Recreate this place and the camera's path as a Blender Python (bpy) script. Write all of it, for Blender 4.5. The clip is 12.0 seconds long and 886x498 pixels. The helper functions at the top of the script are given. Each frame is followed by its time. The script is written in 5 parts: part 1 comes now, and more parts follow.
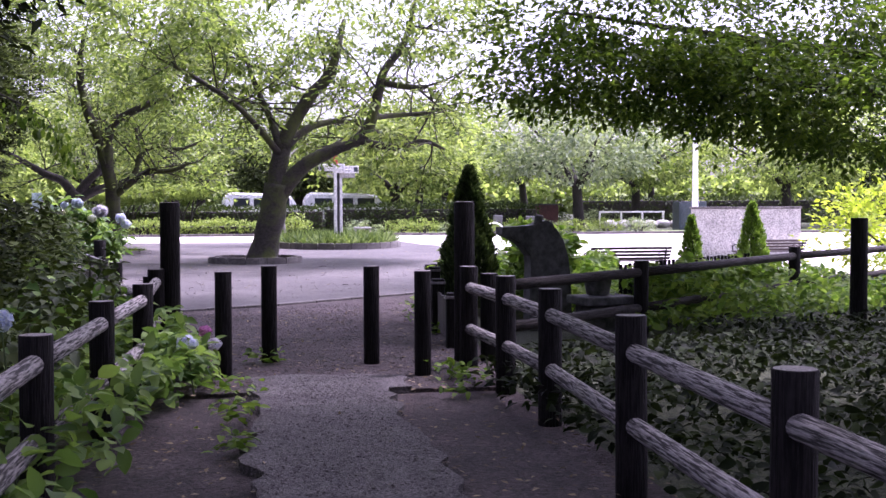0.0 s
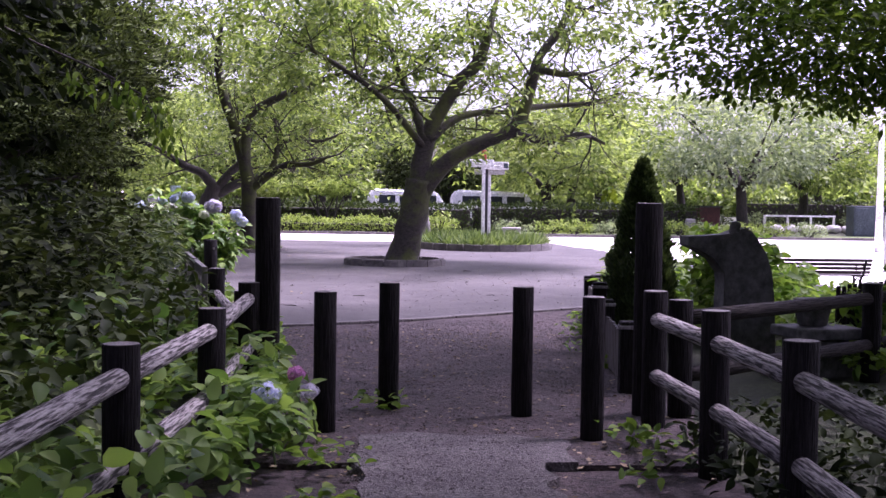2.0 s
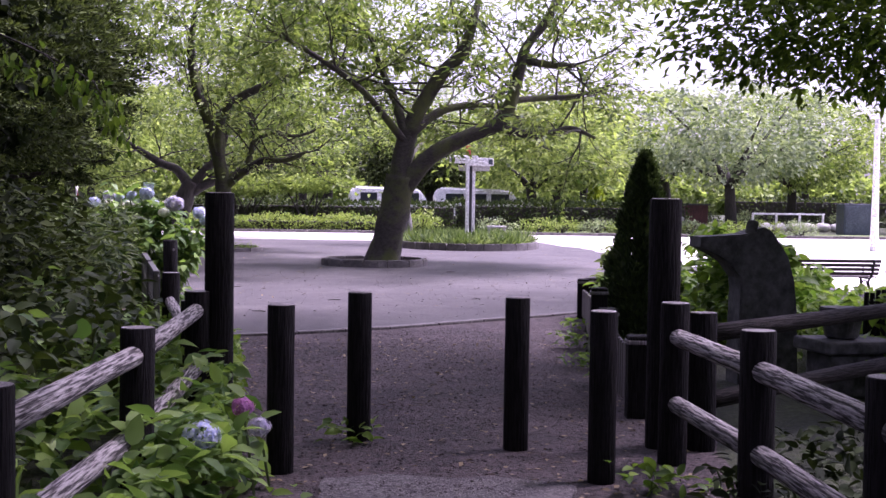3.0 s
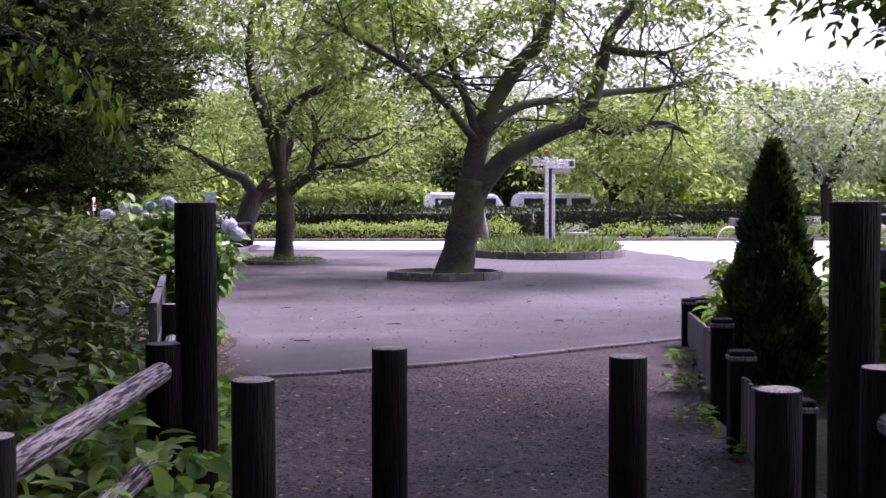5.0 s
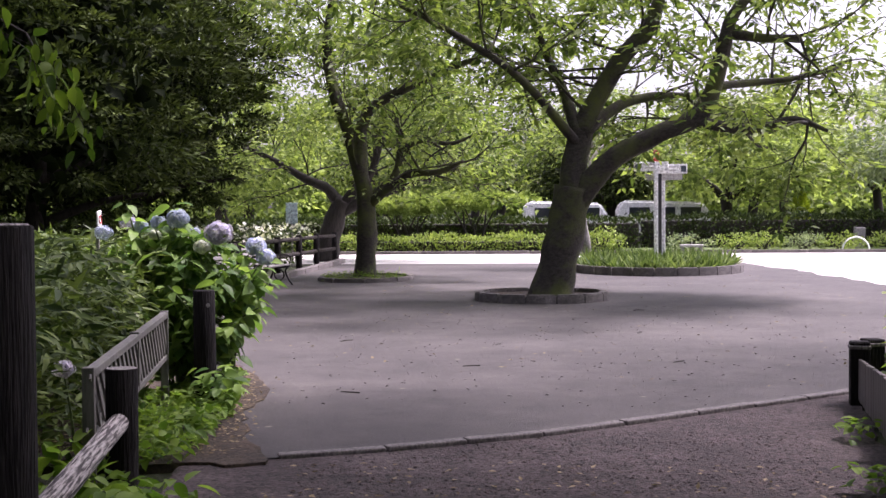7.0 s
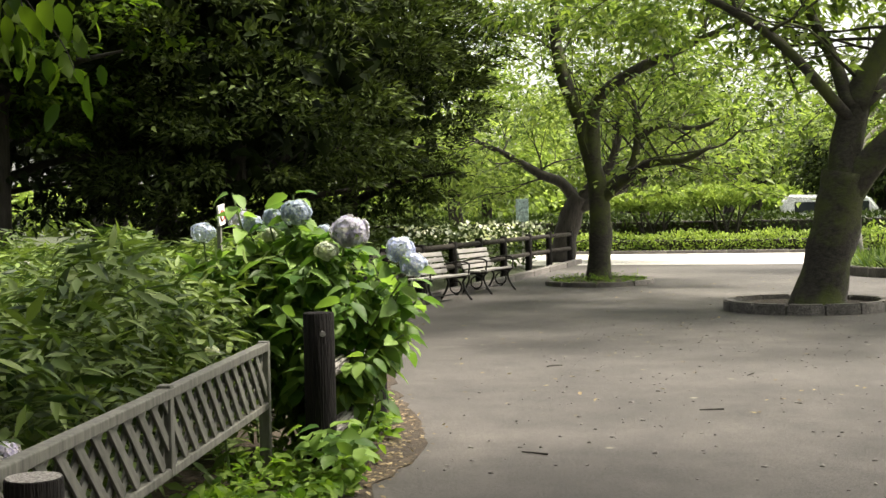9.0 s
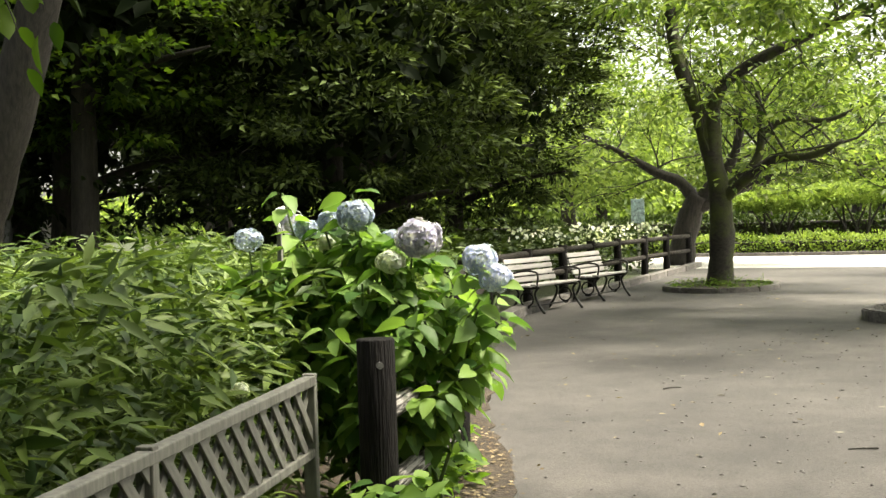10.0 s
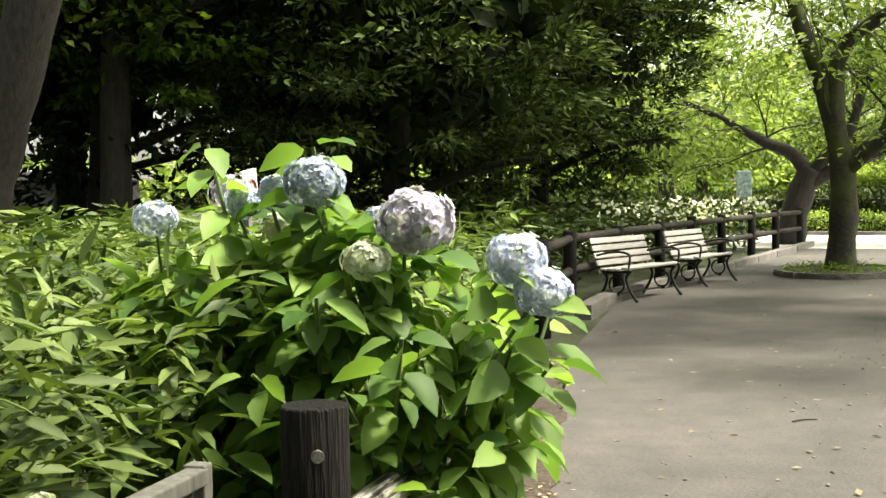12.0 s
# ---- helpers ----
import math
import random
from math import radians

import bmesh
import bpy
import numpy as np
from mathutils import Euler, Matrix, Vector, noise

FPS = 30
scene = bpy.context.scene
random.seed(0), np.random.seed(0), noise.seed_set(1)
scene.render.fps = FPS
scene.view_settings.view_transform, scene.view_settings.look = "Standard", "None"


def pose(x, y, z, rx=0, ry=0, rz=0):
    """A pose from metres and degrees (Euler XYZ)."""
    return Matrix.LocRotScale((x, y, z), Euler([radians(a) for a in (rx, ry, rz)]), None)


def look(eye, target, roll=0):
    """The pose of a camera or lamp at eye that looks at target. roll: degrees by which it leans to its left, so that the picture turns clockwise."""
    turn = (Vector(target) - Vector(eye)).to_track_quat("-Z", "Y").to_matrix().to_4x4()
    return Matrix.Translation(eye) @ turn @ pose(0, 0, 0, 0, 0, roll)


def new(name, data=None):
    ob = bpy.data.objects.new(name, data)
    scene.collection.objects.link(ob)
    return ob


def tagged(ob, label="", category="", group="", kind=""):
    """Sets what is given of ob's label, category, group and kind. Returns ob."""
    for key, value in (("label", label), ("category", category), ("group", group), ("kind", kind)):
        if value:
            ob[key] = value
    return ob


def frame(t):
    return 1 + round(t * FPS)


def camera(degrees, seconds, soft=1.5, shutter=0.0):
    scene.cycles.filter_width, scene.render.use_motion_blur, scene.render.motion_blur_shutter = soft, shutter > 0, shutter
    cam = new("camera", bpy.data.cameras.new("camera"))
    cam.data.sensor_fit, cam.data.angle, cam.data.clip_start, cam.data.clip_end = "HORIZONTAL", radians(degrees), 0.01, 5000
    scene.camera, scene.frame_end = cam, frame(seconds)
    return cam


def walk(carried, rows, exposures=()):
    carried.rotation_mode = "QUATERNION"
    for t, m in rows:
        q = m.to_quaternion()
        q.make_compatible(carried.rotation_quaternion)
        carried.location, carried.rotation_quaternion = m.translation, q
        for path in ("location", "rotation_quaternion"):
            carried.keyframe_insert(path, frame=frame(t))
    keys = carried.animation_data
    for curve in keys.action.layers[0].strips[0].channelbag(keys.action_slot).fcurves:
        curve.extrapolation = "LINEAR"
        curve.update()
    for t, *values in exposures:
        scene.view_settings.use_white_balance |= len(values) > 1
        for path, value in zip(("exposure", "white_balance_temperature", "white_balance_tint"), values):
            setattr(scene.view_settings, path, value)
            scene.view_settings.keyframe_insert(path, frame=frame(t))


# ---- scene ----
# ---------------------------------------------------------------- camera
cam = camera(39.26, 12.0)
PATH = [
    (0.0, 0.029, 0.000, 1.497, 87.84, 0.15, -9.60),
    (0.5, 0.106, 0.773, 1.479, 88.49, -0.53, -4.85),
    (1.0, 0.188, 1.496, 1.471, 88.39, -0.71, -2.04),
    (1.5, 0.251, 2.181, 1.490, 88.00, -0.71, -1.72),
    (2.0, 0.309, 2.859, 1.503, 87.74, -0.83, -2.73),
    (2.5, 0.348, 3.525, 1.486, 87.70, -0.73, -3.49),
    (3.0, 0.394, 4.200, 1.485, 87.66, -0.83, -3.50),
    (5.0, 0.593, 6.739, 1.496, 87.89, 0.07, 0.14),
    (5.5, 0.630, 7.436, 1.501, 88.04, 0.14, 1.13),
    (6.0, 0.682, 8.167, 1.525, 88.15, 0.21, 2.22),
    (6.5, 0.715, 8.960, 1.528, 88.30, 0.33, 3.32),
    (8.5, 0.710, 12.177, 1.465, 88.35, 0.79, 12.86),
    (9.0, 0.635, 12.860, 1.456, 88.45, 1.10, 16.41),
    (9.5, 0.544, 13.521, 1.455, 88.63, 1.41, 19.54),
    (10.0, 0.388, 14.172, 1.457, 88.66, 1.54, 21.76),
    (10.5, 0.216, 14.797, 1.451, 88.42, 1.57, 23.25),
    (11.0, 0.035, 15.387, 1.447, 87.83, 1.36, 24.23),
    (11.5, -0.121, 15.979, 1.448, 87.29, 1.25, 25.28),
    (12.0, -0.320, 16.588, 1.452, 87.41, 0.83, 26.16),
]
walk(cam, [(t, pose(x, y, z, rx, ry, rz)) for t, x, y, z, rx, ry, rz in PATH],
     exposures=[(0.0, 1.6, 5600, 52), (2.5, 1.32, 5650, 57), (5.5, 1.16, 5650, 55), (6.5, 1.08, 5900, 45), (8.5, 1.22, 6900, 14), (9.5, 1.52, 7300, 5), (12.0, 1.74, 7400, 3)])

# ---------------------------------------------------------------- light
SUN_ELEV, SUN_AZ = 62.0, 64.0          # azimuth clockwise from +y
world = bpy.data.worlds.new("sky_world")
scene.world = world
world.use_nodes = True
wn = world.node_tree.nodes
sky = wn.new("ShaderNodeTexSky")
sky.sky_type = "NISHITA"
sky.sun_disc = False
sky.sun_elevation, sky.sun_rotation = radians(SUN_ELEV), radians(SUN_AZ)
sky.air_density, sky.dust_density, sky.ozone_density = 1.0, 4.0, 1.0
hs = wn.new("ShaderNodeHueSaturation")
hs.inputs["Saturation"].default_value = 0.35
world.node_tree.links.new(sky.outputs[0], hs.inputs["Color"])
world.node_tree.links.new(hs.outputs[0], wn["Background"].inputs[0])
wn["Background"].inputs[1].default_value = 0.15
sun_data = bpy.data.lights.new("sun", "SUN")
sun_data.energy, sun_data.angle, sun_data.color = 4.6, radians(10.0), (1.0, 0.96, 0.9)
sun = new("sun", sun_data)
_e, _a = radians(SUN_ELEV), radians(SUN_AZ)
sun.matrix_basis = look((0, 0, 30), (-math.sin(_a) * math.cos(_e), -math.cos(_a) * math.cos(_e), 30 - math.sin(_e)))
scene.view_settings.exposure = 0.0

# ---------------------------------------------------------------- materials
def base_mat(name, rough=0.8, metal=0.0):
    m = bpy.data.materials.new(name)
    m.use_nodes = True
    b = m.node_tree.nodes["Principled BSDF"]
    b.inputs["Roughness"].default_value = rough
    b.inputs["Metallic"].default_value = metal
    return m, m.node_tree.nodes, m.node_tree.links, b


def coords(n, l, scale=(1, 1, 1)):
    tc = n.new("ShaderNodeTexCoord")
    mp = n.new("ShaderNodeMapping")
    mp.inputs["Scale"].default_value = scale
    l.new(tc.outputs["Object"], mp.inputs["Vector"])
    return mp.outputs["Vector"]


def ramp(n, stops):
    r = n.new("ShaderNodeValToRGB")
    r.color_ramp.elements[0].position, r.color_ramp.elements[0].color = stops[0][0], (*stops[0][1], 1)
    r.color_ramp.elements[1].position, r.color_ramp.elements[1].color = stops[-1][0], (*stops[-1][1], 1)
    for p, c in stops[1:-1]:
        e = r.color_ramp.elements.new(p)
        e.color = (*c, 1)
    return r


def mix(n, l, fac, a, b, blend="MIX"):
    m = n.new("ShaderNodeMix")
    m.data_type, m.blend_type = "RGBA", blend
    for sock, v in ((m.inputs[0], fac), (m.inputs[6], a), (m.inputs[7], b)):
        if isinstance(v, (int, float)):
            sock.default_value = v
        elif isinstance(v, tuple):
            sock.default_value = (*v, 1)
        else:
            l.new(v, sock)
    return m.outputs[2]


def noise_tex(n, l, vec, scale, detail=4, rough=0.6):
    t = n.new("ShaderNodeTexNoise")
    t.inputs["Scale"].default_value, t.inputs["Detail"].default_value, t.inputs["Roughness"].default_value = scale, detail, rough
    l.new(vec, t.inputs["Vector"])
    return t.outputs["Fac"]


def bump(n, l, b, height, strength=0.4, dist=0.01):
    bm_ = n.new("ShaderNodeBump")
    bm_.inputs["Strength"].default_value, bm_.inputs["Distance"].default_value = strength, dist
    l.new(height, bm_.inputs["Height"])
    l.new(bm_.outputs[0], b.inputs["Normal"])


def surface(name, dark, mid, light, big=0.5, small=30.0, rough=0.9, relief=0.4, dist=0.01, spots=None, grain=0.55):
    """Two scales of variation: broad stains and fine grain, with relief; spots adds flecks (colour, scale, cut)."""
    m, n, l, b = base_mat(name, rough)
    v = coords(n, l)
    broad = noise_tex(n, l, v, big, 5)
    fine = noise_tex(n, l, v, small, 6, 0.7)
    r1 = ramp(n, [(0.3, dark), (0.5, mid), (0.72, light)])
    l.new(broad, r1.inputs[0])
    r2 = ramp(n, [(0.36, (1 - grain,) * 3), (0.64, (1 + grain,) * 3)])
    l.new(fine, r2.inputs[0])
    col = mix(n, l, 1.0, r1.outputs[0], r2.outputs[0], "MULTIPLY")
    r4 = ramp(n, [(0.35, (0.8, 0.8, 0.8)), (0.65, (1.18, 1.17, 1.15))])
    l.new(noise_tex(n, l, v, big * 5.5, 5, 0.65), r4.inputs[0])
    col = mix(n, l, 1.0, col, r4.outputs[0], "MULTIPLY")
    if spots:
        vo = n.new("ShaderNodeTexVoronoi")
        vo.inputs["Scale"].default_value = spots[1]
        l.new(v, vo.inputs["Vector"])
        rs = ramp(n, [(spots[2], (1, 1, 1)), (spots[2] + 0.05, (0, 0, 0))])
        l.new(vo.outputs["Distance"], rs.inputs[0])
        col = mix(n, l, rs.outputs[0], col, spots[0])
    l.new(col, b.inputs["Base Color"])
    bump(n, l, b, fine, relief, dist)
    return m


def leaf_mat(name, dark, light, trans=0.35, rough=0.6, gloss=0.18):
    m, n, l, b = base_mat(name, rough)
    g = n.new("ShaderNodeNewGeometry")
    r = ramp(n, [(0.0, dark), (0.55, tuple((a + c) / 2 for a, c in zip(dark, light))), (1.0, light)])
    l.new(g.outputs["Random Per Island"], r.inputs[0])
    v = coords(n, l)
    r2 = ramp(n, [(0.3, (0.65, 0.7, 0.65)), (0.7, (1.25, 1.2, 1.2))])
    l.new(noise_tex(n, l, v, 0.9, 3), r2.inputs[0])
    col = mix(n, l, 1.0, r.outputs[0], r2.outputs[0], "MULTIPLY")
    l.new(col, b.inputs["Base Color"])
    b.inputs["Specular IOR Level"].default_value = gloss
    t = n.new("ShaderNodeBsdfTranslucent")
    tint = mix(n, l, 1.0, col, (1.45, 1.55, 0.75), "MULTIPLY")
    l.new(tint, t.inputs["Color"])
    ms = n.new("ShaderNodeMixShader")
    ms.inputs[0].default_value = trans
    l.new(b.outputs[0], ms.inputs[1])
    l.new(t.outputs[0], ms.inputs[2])
    l.new(ms.outputs[0], n["Material Output"].inputs[0])
    return m


def bark_mat(name, dark, light, scale=(14, 14, 3), relief=0.8, dist=0.02, moss=None):
    m, n, l, b = base_mat(name, 0.9)
    v = coords(n, l, scale)
    f = noise_tex(n, l, v, 1.0, 6, 0.7)
    r = ramp(n, [(0.32, dark), (0.68, light)])
    l.new(f, r.inputs[0])
    col = r.outputs[0]
    if moss:
        rm = ramp(n, [(0.45, (0, 0, 0)), (0.62, (1, 1, 1))])
        l.new(noise_tex(n, l, coords(n, l), 1.6, 4), rm.inputs[0])
        col = mix(n, l, rm.outputs[0], col, moss)
    l.new(col, b.inputs["Base Color"])
    bump(n, l, b, f, relief, dist)
    return m


def log_mat(name, dark, light, relief=1.0):
    """Moulded wood-look concrete: long furrows along the piece's own z axis."""
    m, n, l, b = base_mat(name, 0.75)
    v = coords(n, l, (95, 95, 6))
    f = noise_tex(n, l, v, 1.0, 3, 0.55)
    f2 = noise_tex(n, l, coords(n, l, (90, 90, 30)), 1.0, 3)
    oi = n.new("ShaderNodeObjectInfo")
    b.inputs["Specular IOR Level"].default_value = 0.15
    r = ramp(n, [(0.42, dark), (0.58, light)])
    l.new(f, r.inputs[0])
    r2 = ramp(n, [(0.0, (0.8, 0.8, 0.8)), (1.0, (1.15, 1.15, 1.15))])
    l.new(oi.outputs["Random"], r2.inputs[0])
    r3 = ramp(n, [(0.3, (0.75, 0.75, 0.75)), (0.7, (1.2, 1.2, 1.2))])
    l.new(f2, r3.inputs[0])
    c = mix(n, l, 1.0, r.outputs[0], r2.outputs[0], "MULTIPLY")
    c = mix(n, l, 1.0, c, r3.outputs[0], "MULTIPLY")
    l.new(c, b.inputs["Base Color"])
    bump(n, l, b, f, relief, 0.02)
    return m


def plank_mat(name, dark, light, axis_scale=(3, 40, 40), rough=0.7):
    m, n, l, b = base_mat(name, rough)
    v = coords(n, l, axis_scale)
    f = noise_tex(n, l, v, 1.0, 5, 0.65)
    r = ramp(n, [(0.3, dark), (0.7, light)])
    l.new(f, r.inputs[0])
    oi = n.new("ShaderNodeObjectInfo")
    r2 = ramp(n, [(0.0, (0.82, 0.82, 0.82)), (1.0, (1.12, 1.12, 1.12))])
    l.new(oi.outputs["Random"], r2.inputs[0])
    l.new(mix(n, l, 1.0, r.outputs[0], r2.outputs[0], "MULTIPLY"), b.inputs["Base Color"])
    bump(n, l, b, f, 0.3, 0.004)
    return m


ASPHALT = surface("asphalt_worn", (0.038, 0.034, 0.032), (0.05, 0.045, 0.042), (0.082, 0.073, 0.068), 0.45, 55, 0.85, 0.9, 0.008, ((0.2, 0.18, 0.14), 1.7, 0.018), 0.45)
DIRT = surface("packed_dirt", (0.034, 0.025, 0.024), (0.058, 0.044, 0.042), (0.095, 0.074, 0.07), 0.9, 34, 0.95, 1.0, 0.035, ((0.13, 0.11, 0.09), 24.0, 0.12), 0.75)
SOIL = surface("leaf_litter_soil", (0.025, 0.018, 0.012), (0.045, 0.032, 0.022), (0.075, 0.055, 0.035), 1.1, 30, 0.95, 1.0, 0.03, ((0.16, 0.11, 0.06), 9.0, 0.06))
UNDERGROWTH = surface("mossy_woodland_floor", (0.018, 0.022, 0.009), (0.032, 0.042, 0.015), (0.055, 0.068, 0.026), 0.5, 18, 0.95, 1.0, 0.04, ((0.1, 0.075, 0.04), 8.0, 0.05))
AGGREGATE = surface("exposed_aggregate", (0.066, 0.058, 0.056), (0.098, 0.087, 0.083), (0.135, 0.123, 0.118), 1.3, 45, 0.9, 1.0, 0.03, ((0.24, 0.22, 0.205), 55.0, 0.22), 0.7)
# pale enough to carry the sunlight on road and court in its colour
PALE_PAVING = surface("pale_sunlit_paving", (0.42, 0.4, 0.37), (0.5, 0.48, 0.45), (0.58, 0.56, 0.53), 0.25, 30, 0.9, 0.3, 0.004)
LAWN = surface("lawn_ground", (0.05, 0.085, 0.02), (0.09, 0.13, 0.035), (0.15, 0.18, 0.06), 0.4, 25, 0.95, 1.0, 0.03)
KERBM = surface("kerb_concrete", (0.07, 0.064, 0.06), (0.11, 0.1, 0.094), (0.17, 0.155, 0.145), 1.6, 40, 0.9, 0.5, 0.008)
KERB_LIGHT = surface("kerb_stone_pale", (0.07, 0.064, 0.06), (0.12, 0.11, 0.105), (0.18, 0.168, 0.158), 2.0, 40, 0.9, 0.5, 0.006)
POST = log_mat("dark_log_post", (0.006, 0.005, 0.005), (0.016, 0.0135, 0.013))
POST_TOP = log_mat("sawn_post_top", (0.15, 0.138, 0.132), (0.32, 0.295, 0.285), 0.4)
RAIL = log_mat("grey_log_rail", (0.045, 0.041, 0.039), (0.38, 0.355, 0.335))
RAIL_DARK = log_mat("brown_log_rail", (0.014, 0.012, 0.010), (0.045, 0.038, 0.033))
BARK = bark_mat("cherry_bark", (0.010, 0.009, 0.008), (0.055, 0.047, 0.038), (16, 16, 26), 0.9, 0.02, (0.06, 0.072, 0.016))
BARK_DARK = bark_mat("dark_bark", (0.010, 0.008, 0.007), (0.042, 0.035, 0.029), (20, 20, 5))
BARK_PALE = bark_mat("pale_bark", (0.14, 0.13, 0.12), (0.34, 0.32, 0.29), (12, 12, 20), 0.5, 0.01)
WHITE_SLAT = plank_mat("grey_white_bench_slat", (0.24, 0.225, 0.215), (0.42, 0.4, 0.385))
BROWN_SLAT = plank_mat("brown_bench_slat", (0.018, 0.012, 0.011), (0.045, 0.03, 0.026))
PICKET = plank_mat("weathered_picket", (0.07, 0.06, 0.055), (0.18, 0.155, 0.142), (40, 40, 4))
LATTICE = plank_mat("weathered_lattice", (0.07, 0.068, 0.06), (0.19, 0.185, 0.16), (30, 30, 6))
IRON, _n, _l, _b = base_mat("black_cast_iron", 0.5, 0.6)
_b.inputs["Base Color"].default_value = (0.02, 0.019, 0.018, 1)
STATUE = surface("dark_carved_wood", (0.045, 0.046, 0.042), (0.065, 0.066, 0.06), (0.09, 0.09, 0.082), 2.5, 9, 0.8, 0.5, 0.01)
WHITE = surface("white_paint", (0.68, 0.68, 0.67), (0.78, 0.78, 0.77), (0.84, 0.84, 0.83), 1.2, 20, 0.45, 0.05, 0.002)
GREYW = surface("grey_render", (0.34, 0.33, 0.31), (0.42, 0.41, 0.39), (0.5, 0.48, 0.46), 0.8, 30, 0.9, 0.3, 0.004)
REDP = surface("red_paint", (0.25, 0.03, 0.02), (0.34, 0.04, 0.03), (0.4, 0.06, 0.04), 2, 20, 0.5, 0.05, 0.002)
DULL_RED = surface("dull_red_boards", (0.05, 0.018, 0.016), (0.075, 0.024, 0.02), (0.1, 0.034, 0.028), 2, 20, 0.7, 0.1, 0.002)
DARKMETAL = surface("blue_grey_metal", (0.035, 0.045, 0.06), (0.05, 0.065, 0.085), (0.07, 0.09, 0.11), 1, 20, 0.5, 0.1, 0.002)
GRAVEM = surface("grey_granite", (0.14, 0.135, 0.13), (0.2, 0.19, 0.185), (0.28, 0.27, 0.26), 3, 60, 0.7, 0.3, 0.004)
GLASS_DARK, _n, _l, _b = base_mat("vehicle_glass", 0.08)
_b.inputs["Base Color"].default_value = (0.03, 0.035, 0.04, 1)
RUBBER, _n, _l, _b = base_mat("black_rubber", 0.8)
_b.inputs["Base Color"].default_value = (0.02, 0.02, 0.02, 1)
TEAL = surface("pale_teal_board", (0.3, 0.42, 0.42), (0.4, 0.52, 0.52), (0.5, 0.6, 0.6), 3, 20, 0.6, 0.05, 0.002)
LEAF_CHERRY = leaf_mat("cherry_leaf", (0.045, 0.08, 0.02), (0.24, 0.31, 0.09), 0.48, 0.5, 0.25)
LEAF_MAPLE = leaf_mat("maple_leaf", (0.026, 0.056, 0.009), (0.12, 0.185, 0.024), 0.5)
# one evergreen leaf twice: shade darkened into the first colour, light into the second
LEAF_DARK = leaf_mat("evergreen_leaf_shaded", (0.006, 0.010, 0.005), (0.032, 0.047, 0.017), 0.12, 0.65, 0.06)
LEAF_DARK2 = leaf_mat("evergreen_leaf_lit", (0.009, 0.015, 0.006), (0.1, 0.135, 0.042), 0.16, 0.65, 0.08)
LEAF_FAR = leaf_mat("park_tree_leaf", (0.07, 0.11, 0.03), (0.34, 0.42, 0.15), 0.48)
LEAF_GREYGREEN = leaf_mat("grey_green_leaf", (0.1, 0.14, 0.085), (0.33, 0.39, 0.26), 0.35)
LEAF_CONE = leaf_mat("thuja_leaf", (0.026, 0.046, 0.02), (0.1, 0.145, 0.052), 0.2, 0.6)
LEAF_YELLOW = leaf_mat("golden_conifer_leaf", (0.2, 0.28, 0.02), (0.4, 0.48, 0.05), 0.4)
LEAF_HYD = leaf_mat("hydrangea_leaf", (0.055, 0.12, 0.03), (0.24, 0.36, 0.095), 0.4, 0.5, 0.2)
LEAF_SASA = leaf_mat("bamboo_grass_leaf", (0.018, 0.04, 0.010), (0.15, 0.205, 0.06), 0.25, 0.5, 0.18)
LEAF_LOW = leaf_mat("groundcover_leaf", (0.06, 0.125, 0.018), (0.2, 0.3, 0.055), 0.45, 0.5)
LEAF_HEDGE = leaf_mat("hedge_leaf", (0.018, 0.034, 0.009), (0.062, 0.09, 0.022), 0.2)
LEAF_AZALEA = leaf_mat("azalea_leaf", (0.12, 0.18, 0.04), (0.32, 0.4, 0.12), 0.3)
LEAF_DRY = leaf_mat("fallen_leaf", (0.08, 0.055, 0.03), (0.34, 0.27, 0.17), 0.1, 0.8)
LEAF_LIRIOPE = leaf_mat("strap_leaf", (0.035, 0.07, 0.018), (0.2, 0.27, 0.1), 0.3)
PETAL_BLUE = leaf_mat("blue_petal", (0.42, 0.46, 0.84), (0.77, 0.79, 0.97), 0.3, 0.6, 0.2)
PETAL_LILAC = leaf_mat("lilac_petal", (0.45, 0.41, 0.68), (0.72, 0.68, 0.88), 0.3, 0.6, 0.2)
PETAL_PINK = leaf_mat("pink_petal", (0.4, 0.14, 0.4), (0.6, 0.3, 0.6), 0.3, 0.6, 0.2)
PETAL_WHITE = leaf_mat("white_petal", (0.6, 0.62, 0.58), (0.78, 0.78, 0.75), 0.3, 0.6, 0.2)
STEM, _n, _l, _b = base_mat("green_stem", 0.6)
_b.inputs["Base Color"].default_value = (0.07, 0.11, 0.03, 1)

# ---------------------------------------------------------------- mesh helpers
def part(name, bm, material, parent=None, label="", smooth=False):
    me = bpy.data.meshes.new(name)
    bmesh.ops.recalc_face_normals(bm, faces=bm.faces)
    bm.to_mesh(me)
    bm.free()
    me.materials.append(material)
    if smooth:
        me.polygons.foreach_set("use_smooth", [True] * len(me.polygons))
    ob = new(name, me)
    ob.parent = parent
    return tagged(ob, label)


def thing(name, label, category, at=(0, 0, 0), rz=0.0, group="", kind=""):
    ob = new(name)
    ob.matrix_basis = pose(*at, 0, 0, rz)
    return tagged(ob, label, category, group, kind)


